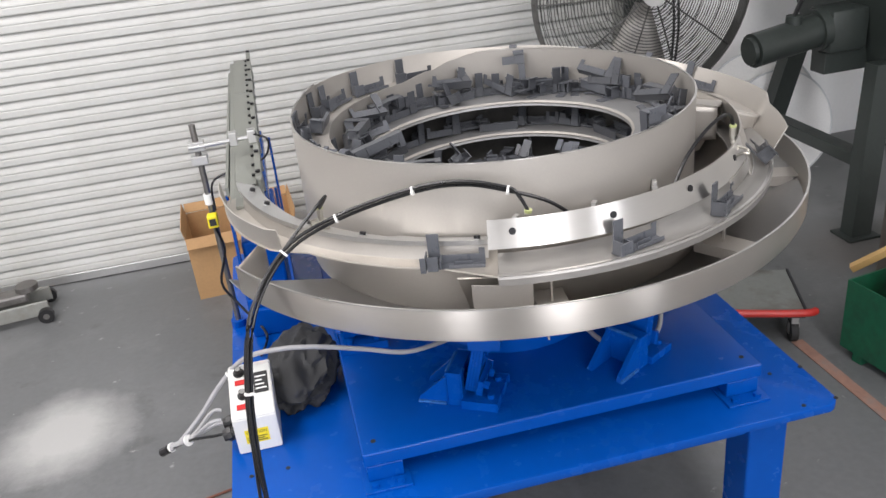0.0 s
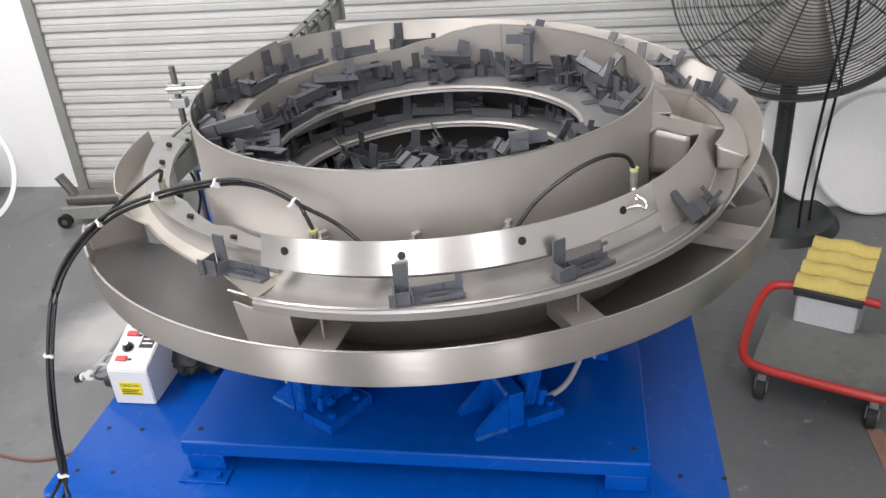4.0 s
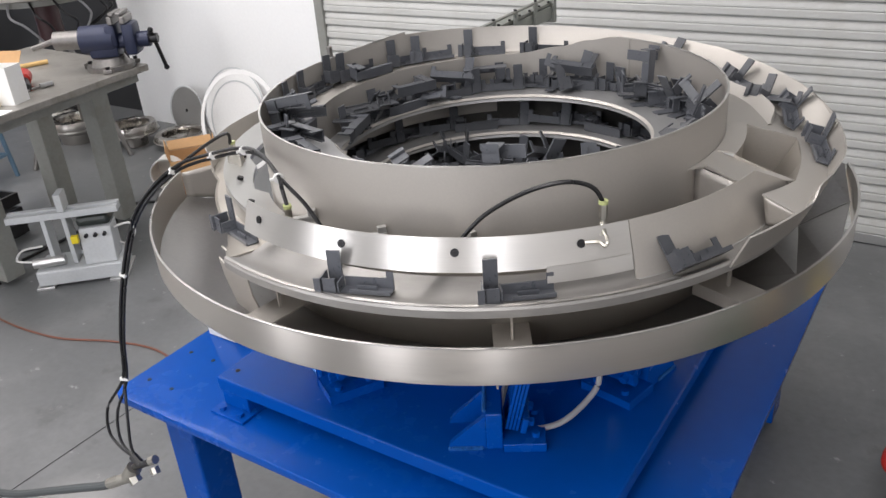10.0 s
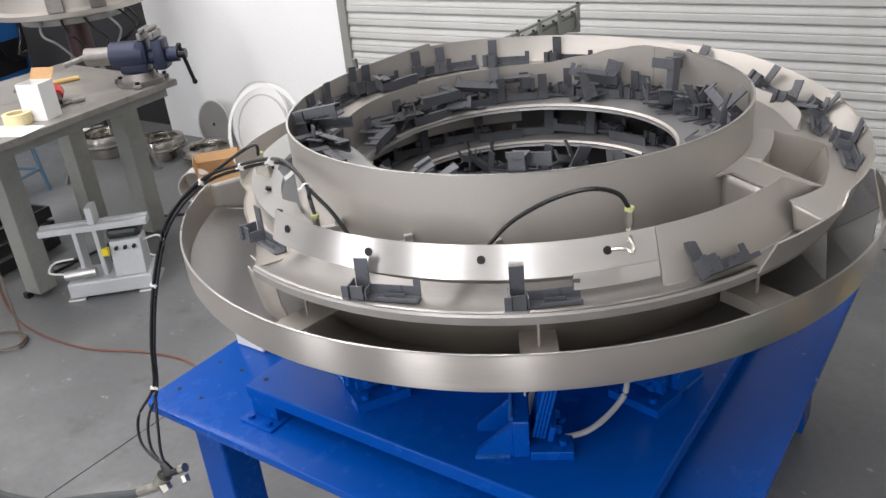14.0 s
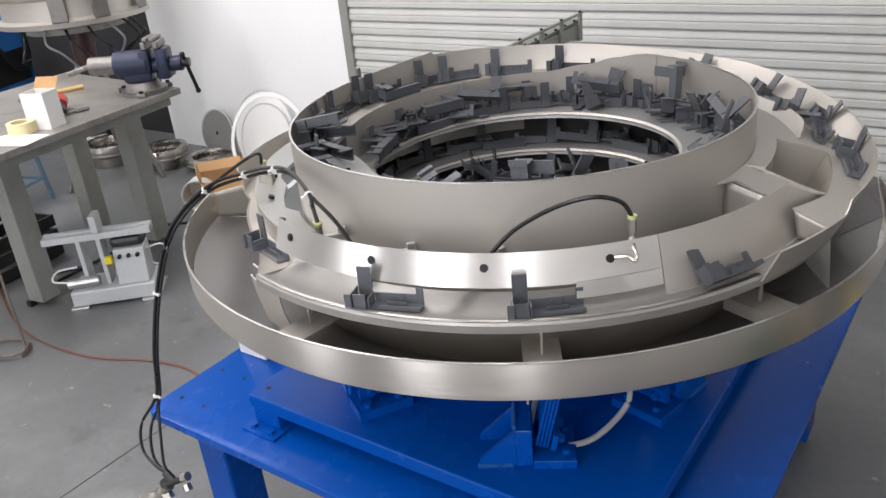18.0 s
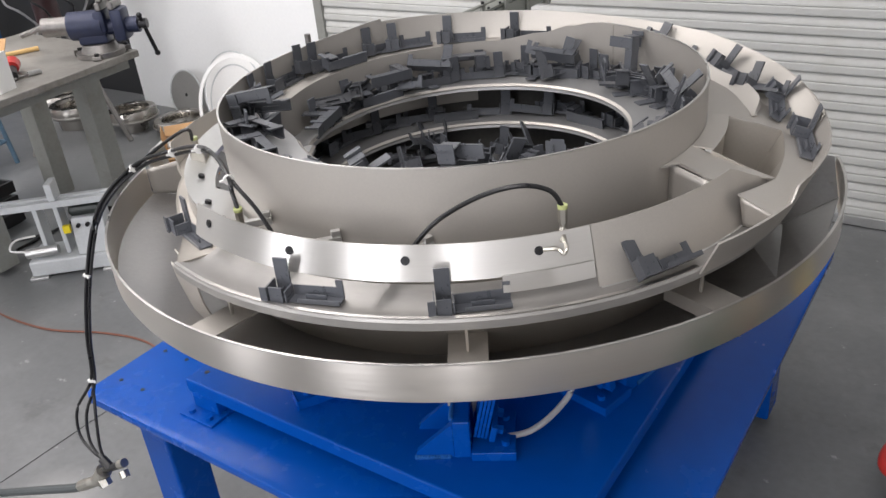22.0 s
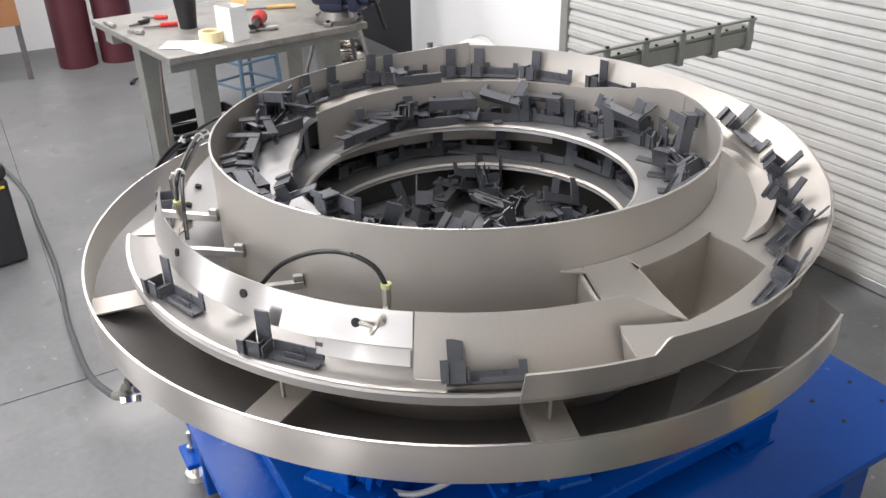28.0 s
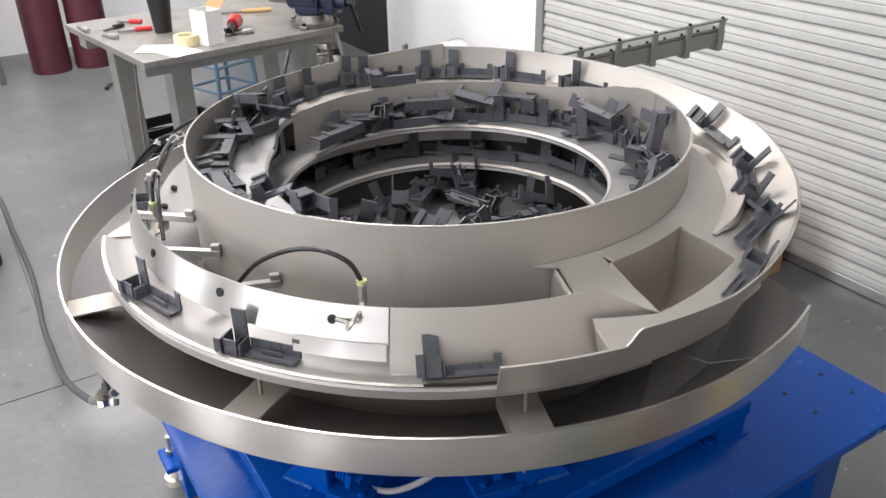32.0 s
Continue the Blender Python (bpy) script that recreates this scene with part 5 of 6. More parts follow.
def bench_vise():
    p = bench_xy(0.90, 0.12)
    t = thing("bench_vise", "dark blue cast bench vise with a worn steel handle", "vise", x=p.x, y=p.y, z=BZ, rz=36)
    bm = rod_between(bmesh.new(), (0, 0, 0.0005), (0, 0, 0.022), 0.105, 28)
    rod_between(bm, (0, 0, 0.022), (0, 0, 0.055), 0.085, 28, 0.07)
    part("swivel_base", bm, CASTGREY, t, smooth=True)
    for a in (40, 160, 280):
        bm = bmesh.new()
        box(bm, 0.08, 0.13, -0.02, 0.02, 0.002, 0.02, 0.004, Matrix.Rotation(radians(a), 4, "Z"))
        lug = part("base_lug", bm, CASTGREY, t)
        part("bolt", rod_between(bmesh.new(), polar(0.116, a, 0.0202), polar(0.116, a, 0.032), 0.010, 6), BOLT, lug)
    bm = rod_between(bmesh.new(), (-0.10, 0, 0.135), (0.05, 0, 0.135), 0.062, 24)
    box(bm, -0.07, 0.06, -0.045, 0.045, 0.055, 0.13, 0.012)
    box(bm, 0.02, 0.07, -0.055, 0.055, 0.10, 0.20, 0.014)
    part("fixed_body", bm, VISEBLUE, t, smooth=True)
    bm = rod_between(bmesh.new(), (-0.22, 0, 0.14), (-0.10, 0, 0.138), 0.042, 20)
    part("slide_tube", bm, CASTGREY, t, "worn steel slide tube", True)
    bm = rod_between(bmesh.new(), (-0.33, 0, 0.115), (-0.2, 0, 0.15), 0.012, 10)
    part("bar", bm, CASTGREY, t, smooth=True)
    bm = bmesh.new()
    box(bm, 0.095, 0.15, -0.055, 0.055, 0.06, 0.20, 0.014)
    rod_between(bm, (0.06, 0, 0.12), (0.20, 0, 0.12), 0.035, 18)
    part("moving_jaw", bm, VISEBLUE, t, smooth=True)
    bm = bmesh.new()
    for x in (0.045, 0.10):
        box(bm, x, x + 0.025, -0.06, 0.06, 0.20, 0.235, 0.006)
        box(bm, x + (0.012 if x < 0.07 else -0.012), x + (0.037 if x < 0.07 else 0.013), -0.06, 0.06, 0.236, 0.252, 0.005)
    part("jaw", bm, CASTGREY, t, "bare steel jaws")
    bm = rod_between(bmesh.new(), (0.215, -0.02, 0.16), (0.225, 0.07, -0.03), 0.009, 10)
    for p2 in ((0.215, -0.02, 0.16), (0.225, 0.07, -0.03)):
        bmesh.ops.create_icosphere(bm, subdivisions=2, radius=0.013, matrix=Matrix.Translation(p2))
    rod_between(bm, (0.20, 0, 0.12), (0.235, 0, 0.12), 0.022, 14)
    part("handle", bm, BOLT, t, "black screw handle", True)


bench_vise()


def bench_things():
    p = bench_xy(0.36, 0.13)
    t = thing("opened_box", "small open white cardboard box", "box", x=p.x, y=p.y, z=BZ + 0.0005, rz=20)
    w, d, h = 0.055, 0.045, 0.15
    part("wall", boxes((-w, w, -d, -d + 0.003, 0, h), (-w, w, d - 0.003, d, 0, h), (-w, -w + 0.003, -d + 0.003, d - 0.003, 0, h), (w - 0.003, w, -d + 0.003, d - 0.003, 0, h)), PAPER, t)
    bm = bmesh.new()
    box(bm, -w, w, 0, 0.05, -0.001, 0.001, 0, Matrix.Translation((0, d, h)) @ Matrix.Rotation(radians(55), 4, "X"))
    part("flap", bm, CARD, t, "bare cardboard flap")
    p = bench_xy(0.27, 0.17)
    t = thing("tape_roll", "roll of cream masking tape", "tape", x=p.x, y=p.y, z=BZ + 0.0005)
    part("roll", sweep(bmesh.new(), lambda a: [(0.038, 0), (0.055, 0), (0.055, 0.045), (0.038, 0.045)], 0, 360, 32), TAPE, t, smooth=True)
    for k, (u, v, r) in enumerate(((0.18, 0.10, 20), (0.15, 0.17, 60))):
        p = bench_xy(u, v)
        t = thing("paper_sheet", "loose white sheet of paper", "paper", x=p.x, y=p.y, z=BZ + 0.001 + 0.002 * k, rz=r)
        part("sheet", boxes((-0.105, 0.105, -0.07, 0.07, 0, 0.0012)), PAPER, t)
    p = bench_xy(0.30, 0.50)
    t = thing("black_cup", "black tapered plastic beaker", "beaker", x=p.x, y=p.y, z=BZ + 0.0005)
    part("body", sweep(bmesh.new(), lambda a: [(0.001, 0), (0.04, 0), (0.055, 0.16), (0.051, 0.16), (0.037, 0.004), (0.001, 0.004)], 0, 360, 28), BLACKPL, t, smooth=True)
    p = bench_xy(0.60, 0.33)
    t = thing("angle_grinder", "red and black hand grinder", "power tool", x=p.x, y=p.y, z=BZ + 0.0005, rz=-30)
    bm = rod_between(bmesh.new(), (0, 0, 0.035), (0.09, 0, 0.035), 0.034, 16, 0.026)
    part("head", bm, REDPAINT, t, smooth=True)
    part("handle", rod_between(bmesh.new(), (0.09, 0, 0.03), (0.19, 0, 0.022), 0.018, 12), BLACKPL, t, smooth=True)
    for u, v, rz, l, m_ in ((0.06, 0.55, 30, 0.10, ZINC), (0.20, 0.60, 75, 0.16, RED), (0.02, 0.8, 10, 0.14, ZINC), (0.14, 0.72, 120, 0.12, BOLT), (0.45, 0.22, 60, 0.12, ZINC), (0.50, 0.28, 30, 0.1, BOLT), (0.78, 0.62, 70, 0.3, WOOD), (0.55, 0.18, 80, 0.11, ZINC), (0.25, 0.8, 50, 0.13, RED)):
        p = bench_xy(u, v)
        t = thing("hand_tool", "small hand tool lying on the bench", "tool", "tools on the bench", p.x, p.y, BZ + 0.0005, rz)
        part("shank", rod_between(bmesh.new(), (-l / 2, 0, 0.008), (0, 0, 0.008), 0.006, 8), CASTGREY, t, smooth=True)
        part("grip", rod_between(bmesh.new(), (0, 0, 0.011), (l / 2, 0, 0.011), 0.011, 10), m_, t, smooth=True)


bench_things()


def small_feeder():
    t = thing("small_linear_feeder", "pale grey bench feeder with a control panel on the floor", "feeder", x=-2.47, y=0.37, rz=43)
    part("base", boxes((-0.19, 0.19, -0.10, 0.10, 0.012, 0.085), bevel=0.008), PALEGREY, t)
    for x in (-0.17, 0.15):
        part("foot", boxes((x - 0.03, x + 0.05, -0.115, 0.115, 0, 0.0118), bevel=0.002), ALU, t)
    bm = boxes((0.03, 0.17, -0.085, 0.06, 0.0855, 0.25), bevel=0.005)
    for v in bm.verts:
        if v.co.z > 0.2 and v.co.y < 0:
            v.co.y += 0.03
    pn = part("control_case", bm, PALEGREY, t)
    for x in (0.06, 0.10, 0.14):
        part("button", rod_between(bmesh.new(), (x, -0.058, 0.22), (x, -0.075, 0.22), 0.009, 12), BOLT, pn)
    part("motor_cover", boxes((0.02, 0.17, -0.04, 0.09, 0.2505, 0.30), bevel=0.02), MACHINEGREEN, t)
    part("feed_rail", boxes((-0.26, 0.22, -0.06, -0.03, 0.315, 0.345), (-0.26, 0.22, -0.02, 0.01, 0.315, 0.35), bevel=0.002), PALEGREY, t)
    part("yoke", boxes((-0.03, 0.0, -0.07, 0.02, 0.35, 0.43), (-0.12, -0.10, -0.05, 0.04, 0.0855, 0.314), (-0.03, -0.01, -0.05, 0.04, 0.0855, 0.314), bevel=0.003), PALEGREY, t)
    part("sensor", boxes((0.0, 0.03, -0.095, -0.07, 0.20, 0.235), bevel=0.002), YELLOWLAB, t)
    part("cylinder", rod_between(bmesh.new(), (-0.19, -0.075, 0.12), (-0.05, -0.075, 0.125), 0.022, 14), ALU, t, smooth=True)
    bm = tube(bmesh.new(), [(-0.19, -0.075, 0.13), (-0.26, -0.06, 0.14), (-0.25, 0.0, 0.16), (-0.16, 0.0, 0.17)], 0.005)
    part("lead", bm, WHITEPL, t, smooth=True)
    bm = tube(bmesh.new(), [(0.17, 0, 0.22), (0.24, 0.0, 0.23), (0.25, 0.02, 0.17), (0.20, 0.03, 0.12), (0.17, 0.03, 0.13)], 0.005)
    part("lead", bm, WHITEPL, t, smooth=True)


small_feeder()


def pan(x, y, r, h, base=0.62, label="spun stainless spare bowl with a rolled flange"):
    t = thing("spare_small_bowl", label, "metal bowl", "spare bowls under the bench", x, y, 0.0)
    lower = lambda a: [(r * base - 0.012, 0), (r * base, 0), (r * base * 1.04, h * 0.42), (r * base * 1.04 - 0.012, h * 0.42)]
    part("base_ring", sweep(bmesh.new(), lower, 0, 360, 36), DULLALU, t, smooth=True)
    body = lambda a: [(r * base, h * 0.425), (r * 0.97, h * 0.52), (r, h * 0.60), (r * 0.985, h * 0.86), (r * 0.93, h), (r * 0.72, h), (r * 0.70, h * 0.90), (r * 0.80, h * 0.62), (r * 0.40, h * 0.55), (r * 0.30, h * 0.425)]
    part("bowl", sweep(bmesh.new(), body, 0, 360, 40), DULLALU, t, smooth=True)
    rim = lambda a: [(r * 0.985 + 0.003, h * 0.60), (r * 1.035, h * 0.60), (r * 1.035, h * 0.655), (r * 0.985 + 0.003, h * 0.655)]
    part("flange", sweep(bmesh.new(), rim, 0, 360, 40), POLISH, t, "bright rolled flange", True)


pan(-4.36, 1.66, 0.19, 0.16, 0.74)
pan(-3.86, 1.74, 0.165, 0.15, 0.5)
pan(-3.52, 1.86, 0.180, 0.09, 0.7)
pan(-4.85, 1.82, 0.18, 0.13, 0.7)
pan(-3.15, 1.70, 0.15, 0.06, 0.7)


def leaning_disc(x, y, z, r, rx, rz, material, label, holes=()):
    t = thing("sheet_disc", label, "metal disc")
    m = Matrix.Translation((x, y, z)) @ Matrix.Rotation(radians(rz), 4, "Z") @ Matrix.Rotation(radians(rx), 4, "X")
    t.matrix_basis = m
    bm = bmesh.new()
    bmesh.ops.create_cone(bm, cap_ends=True, segments=56, radius1=r, radius2=r, depth=0.004)
    part("disc", bm, material, t)
    part("rolled_rim", sweep(bmesh.new(), lambda a: [(r - 0.008, 0.0018), (r + 0.001, 0.0018), (r + 0.001, 0.0045), (r - 0.008, 0.0045)], 0, 360, 56), PALEGREY, t, "thin turned edge")
    for q in holes:
        part("bore", rod_between(bmesh.new(), (q[0], q[1], 0.002), (q[0], q[1], 0.0032), q[2], 24), JOINT, t, "dark bore")


leaning_disc(-3.63, 2.03, 0.175, 0.165, 80, 0, mat("grey_disc", (0.3, 0.3, 0.29), 0.45, 0.6), "grey steel disc leaning on the white wall", ((0, 0, 0.012),))
for k, rr in enumerate((0.27, 0.235)):
    leaning_disc(-3.12 + 0.05 * k, 2.0 - 0.035 * k, rr - 0.03, rr, 76, 0, DISCW, "pale sheet disc leaning on the wall")
t = thing("sheet_ring", "flat pale sheet metal ring on its edge", "metal ring", x=-3.05, y=1.85, z=0.2)
o = part("ring", sweep(bmesh.new(), lambda a: [(0.275, 0), (0.3, 0), (0.3, 0.004), (0.275, 0.004)], 0, 360, 48), DISCW, t)
t.matrix_basis = pose(-2.75, 1.70, 0.30, 74, 0, 6)
leaning_disc(1.46, 1.95, 0.33, 0.33, 78, 0, DISCW, "pale round sheet leaning on the wall")
leaning_disc(1.62, 1.86, 0.27, 0.27, 76, 4, DISCW, "pale round sheet leaning on the wall")
leaning_disc(2.0, 1.90, 0.34, 0.34, 76, -6, WHITEPL, "white round sheet leaning on the wall")
leaning_disc(2.08, 1.82, 0.29, 0.29, 74, -6, DISCW, "pale round sheet leaning on the wall")


def cardboard_box(x, y, z, w, d, h, rz, label, flap=0.8):
    t = thing("cardboard_box", label, "box", x=x, y=y, z=z, rz=rz)
    k = 0.005
    for s in ((-w, w, -d, -d + k, 0, h), (-w, w, d - k, d, 0, h), (-w, -w + k, -d + k, d - k, 0, h), (w - k, w, -d + k, d - k, 0, h), (-w + k, w - k, -d + k, d - k, 0, k)):
        part("panel", boxes(s), CARD, t)
    for sx, sy, ang in ((0, -1, -118), (0, 1, -50), (-1, 0, 118), (1, 0, 60)):
        bm = bmesh.new()
        if sx == 0:
            box(bm, -w, w, 0, d * flap, -0.002, 0.002, 0, Matrix.Translation((0, sy * d, h + 0.003)) @ Matrix.Rotation(radians(-sy * 60 if sy > 0 else -120), 4, "X") if sy < 0 else Matrix.Translation((0, d, h + 0.003)) @ Matrix.Rotation(radians(40), 4, "X"))
        else:
            box(bm, 0, d * flap, -d, d, -0.002, 0.002, 0, Matrix.Translation((sx * w, 0, h + 0.003)) @ Matrix.Rotation(radians(-80 if sx > 0 else 260), 4, "Y"))
        part("flap", bm, CARD, t)


cardboard_box(-0.79, 1.84, 0, 0.25, 0.17, 0.31, 3, "open brown cardboard box standing by the shutter", 0.3)
cardboard_box(-2.84, 1.38, 0, 0.125, 0.11, 0.20, 52, "small open brown cardboard box beside steel rings", 0.6)


def white_bucket():
    t = thing("white_bucket", "white plastic bucket lying on its side", "bucket", x=-2.995, y=1.32, z=0.0945, rz=-52)
    m = Matrix.Rotation(radians(90), 4, "Y")
    bm = sweep(bmesh.new(), lambda a: ribbon([(0.079, -0.07), (0.087, 0.07)], 0.003), 0, 360, 32)
    bm.transform(m)
    part("shell", bm, WHITEPL, t, smooth=True)
    bm = sweep(bmesh.new(), lambda a: [(0.0865, 0.058), (0.094, 0.058), (0.094, 0.072), (0.0865, 0.072)], 0, 360, 32)
    bm.transform(m)
    part("rim", bm, WHITEPL, t, smooth=True)
    bm = rod_between(bmesh.new(), (-0.0695, 0, 0), (-0.067, 0, 0), 0.0785, 32)
    part("base", bm, WHITEPL, t)


white_bucket()


def trolley_jack():
    t = thing("trolley_jack", "silver grey trolley jack parked on the floor", "trolley jack", x=-2.0, y=1.80, rz=8)
    for y in (-0.09, 0.07):
        part("side_plate", boxes((-0.26, 0.28, y, y + 0.015, 0.03, 0.10), bevel=0.006), BENCHLEG, t)
    part("lift_arm", boxes((-0.24, 0.2, -0.05, 0.05, 0.09, 0.14), bevel=0.012), CASTGREY, t)
    part("saddle", rod_between(bmesh.new(), (0.2, 0, 0.14), (0.2, 0, 0.165), 0.05, 18), CASTGREY, t)
    part("handle_socket", rod_between(bmesh.new(), (-0.2, 0, 0.12), (-0.26, 0, 0.24), 0.025, 12), CASTGREY, t)
    for x in (-0.24, 0.26):
        for y in (-0.12, 0.105):
            w = part("wheel", rod_between(bmesh.new(), (x, y, 0.035), (x, y + 0.03, 0.035), 0.035, 18), BLACKPL, t, smooth=True)
            part("hub", rod_between(bmesh.new(), (x, y - 0.002, 0.035), (x, y + 0.032, 0.035), 0.014, 12), CASTGREY, w)


trolley_jack()


def pedestal_fan():
    t = thing("pedestal_fan", "large industrial pedestal fan with a dark wire guard", "fan", x=1.19, y=1.62, z=0)
    c, R = Vector((0, 0, 1.13)), 0.52
    tilt = Matrix.Translation(c) @ Matrix.Rotation(radians(0), 4, "Z") @ Matrix.Rotation(radians(90), 4, "X")
    for k in range(34):
        r = 0.06 + (R - 0.06) * k / 33
        zz = 0.075 * math.cos((r / R) ** 2 * math.pi / 2) + 0.025
        bm = tube(bmesh.new(), [tilt @ Vector((r * math.cos(a), r * math.sin(a), zz)) for a in (2 * math.pi * i / 40 for i in range(41))], 0.0022, 4, 1, False)
        part("front_guard_ring", bm, FANMETAL, t)
    for k in range(12):
        r = 0.06 + (R - 0.06) * k / 11
        zz = -0.075 * math.cos((r / R) ** 2 * math.pi / 2) - 0.025
        bm = tube(bmesh.new(), [tilt @ Vector((r * math.cos(a), r * math.sin(a), zz)) for a in (2 * math.pi * i / 40 for i in range(41))], 0.0022, 4, 1, False)
        part("rear_guard_ring", bm, FANMETAL, t)
    for i in range(10):
        bm = bmesh.new()
        a = 2 * math.pi * i / 10
        pts = [tilt @ Vector((r * math.cos(a), r * math.sin(a), 0.072 * math.cos((r / R) ** 2 * math.pi / 2) + 0.022)) for r in (0.05, 0.18, 0.31, 0.43, R)]
        pts += [tilt @ Vector((R * 1.005 * math.cos(a), R * 1.005 * math.sin(a), -0.03))]
        tube(bm, pts, 0.004, 5, 2)
        part("guard_strut", bm, FANMETAL, t)
    bm = sweep(bmesh.new(), lambda a: [(R - 0.003, -0.035), (R + 0.004, -0.035), (R + 0.004, 0.035), (R - 0.003, 0.035)], 0, 360, 56)
    for v in bm.verts:
        v.co = tilt @ v.co
    part("guard_hoop", bm, FANMETAL, t)
    part("badge", rod_between(bmesh.new(), tilt @ Vector((0, 0, 0.10)), tilt @ Vector((0, 0, 0.112)), 0.06, 28), ALU, t)
    part("motor", rod_between(bmesh.new(), tilt @ Vector((0, 0, -0.22)), tilt @ Vector((0, 0, -0.06)), 0.085, 24), MACHINEGREEN, t, smooth=True)
    for i in range(3):
        bm = bmesh.new()
        a = 2 * math.pi * i / 3 + 0.4
        grid = [[bm.verts.new(tilt @ (Matrix.Rotation(a, 4, "Z") @ Vector((r * math.cos(s), r * math.sin(s), 0.03 * math.sin(s * 2.2))))) for s in (-0.42, -0.14, 0.14, 0.42)] for r in (0.06, 0.20, 0.34, 0.47)]
        for p, q in zip(grid, grid[1:]):
            for j in range(3):
                bm.faces.new((p[j], p[j + 1], q[j + 1], q[j]))
        b = part("blade", bm, FANBLADE, t, smooth=True)
        b.modifiers.new("thickness", "SOLIDIFY").thickness = 0.003
    part("post", rod_between(bmesh.new(), (0, 0.14, 0.03), (0, 0.14, 1.25), 0.035, 16), MACHINEGREEN, t, smooth=True)
    bm = rod_between(bmesh.new(), (0, 0.14, 0), (0, 0.14, 0.035), 0.28, 32, 0.25)
    part("base", bm, MACHINEGREEN, t, smooth=True)
    for dx, y in ((0.10, -0.05), (0.16, 0.02)):
        bm = tube(bmesh.new(), [(dx, y, 1.3), (dx + 0.01, y - 0.03, 0.95), (dx - 0.01, y, 0.6), (dx - 0.03, y + 0.02, 0.2), (dx - 0.02, y + 0.05, 0.01)], 0.006)
        part("power_lead", bm, TUBE, t, smooth=True)
    bm = bmesh.new()
    for i in range(5):
        bmesh.ops.create_icosphere(bm, subdivisions=1, radius=0.008, matrix=Matrix.Translation((-0.05 + 0.012 * (i % 2), -0.02, 0.58 - 0.02 * i)))
    part("chain", bm, BOLT, t)


pedestal_fan()


def tumbler_machine():
    t = thing("tumbling_machine", "dark green machine on splayed legs with a side motor", "machine", x=2.27, y=1.45)
    bm = boxes((-0.30, 0.75, -0.45, 0.45, 0.72, 1.55), bevel=0.03)
    for v in bm.verts:
        if v.co.z < 1.0:
            v.co.x = v.co.x * 0.75 + 0.08
            v.co.y *= 0.7
    part("hopper", bm, MACHINEGREEN, t)
    for x, y, dx, dy in ((-0.18, -0.3, -0.12, -0.12), (-0.18, 0.3, -0.12, 0.12), (0.55, -0.3, 0.12, -0.12), (0.55, 0.3, 0.12, 0.12)):
        bm = bmesh.new()
        vs = [bm.verts.new(p) for z, ox, oy in ((0.012, dx, dy), (0.76, 0, 0)) for p in ((x + ox - 0.05, y + oy - 0.04, z), (x + ox + 0.05, y + oy - 0.04, z), (x + ox + 0.05, y + oy + 0.04, z), (x + ox - 0.05, y + oy + 0.04, z))]
        for q in ((0, 1, 2, 3), (4, 5, 6, 7), (0, 1, 5, 4), (1, 2, 6, 5), (2, 3, 7, 6), (3, 0, 4, 7)):
            bm.faces.new([vs[i] for i in q])
        leg = part("leg", bm, MACHINEGREEN, t)
        part("foot_plate", boxes((x + dx - 0.08, x + dx + 0.08, y + dy - 0.07, y + dy + 0.07, 0, 0.0118), bevel=0.002), MACHINEGREEN, leg)
    part("leg_rail", boxes((-0.28, -0.2, -0.34, 0.34, 0.30, 0.36), bevel=0.004), MACHINEGREEN, t)
    bm = rod_between(bmesh.new(), (-0.72, -0.15, 0.86), (-0.38, -0.12, 0.90), 0.075, 28)
    rod_between(bm, (-0.74, -0.15, 0.858), (-0.72, -0.15, 0.86), 0.06, 28)
    m = part("motor", bm, MACHINEGREEN, t, "dark grey green electric motor", True)
    bm = rod_between(bmesh.new(), (-0.40, -0.12, 0.898), (-0.36, -0.12, 0.902), 0.092, 24)
    box(bm, -0.37, -0.18, -0.20, -0.02, 0.80, 0.99, 0.02)
    rod_between(bm, (-0.52, -0.14, 0.94), (-0.52, -0.14, 0.985), 0.035, 16)
    part("gear_head", bm, MACHINEGREEN, t, smooth=True)
    part("bracket", boxes((-0.36, -0.1, -0.16, -0.06, 0.70, 0.80), bevel=0.006), MACHINEGREEN, t)
    bm = tube(bmesh.new(), [(-0.52, -0.14, 0.98), (-0.45, -0.1, 1.05), (-0.35, -0.06, 1.06), (-0.28, -0.05, 1.02)], 0.01)
    for k in range(3):
        tube(bm, [(0.0 + 0.03 * k, -0.46, 1.0), (0.08 + 0.03 * k, -0.5, 0.6), (0.02, -0.5, 0.35 + 0.03 * k), (-0.1, -0.45, 0.4), (-0.05, -0.44, 0.7)], 0.009)
    part("cable", bm, TUBE, t, smooth=True)


tumbler_machine()


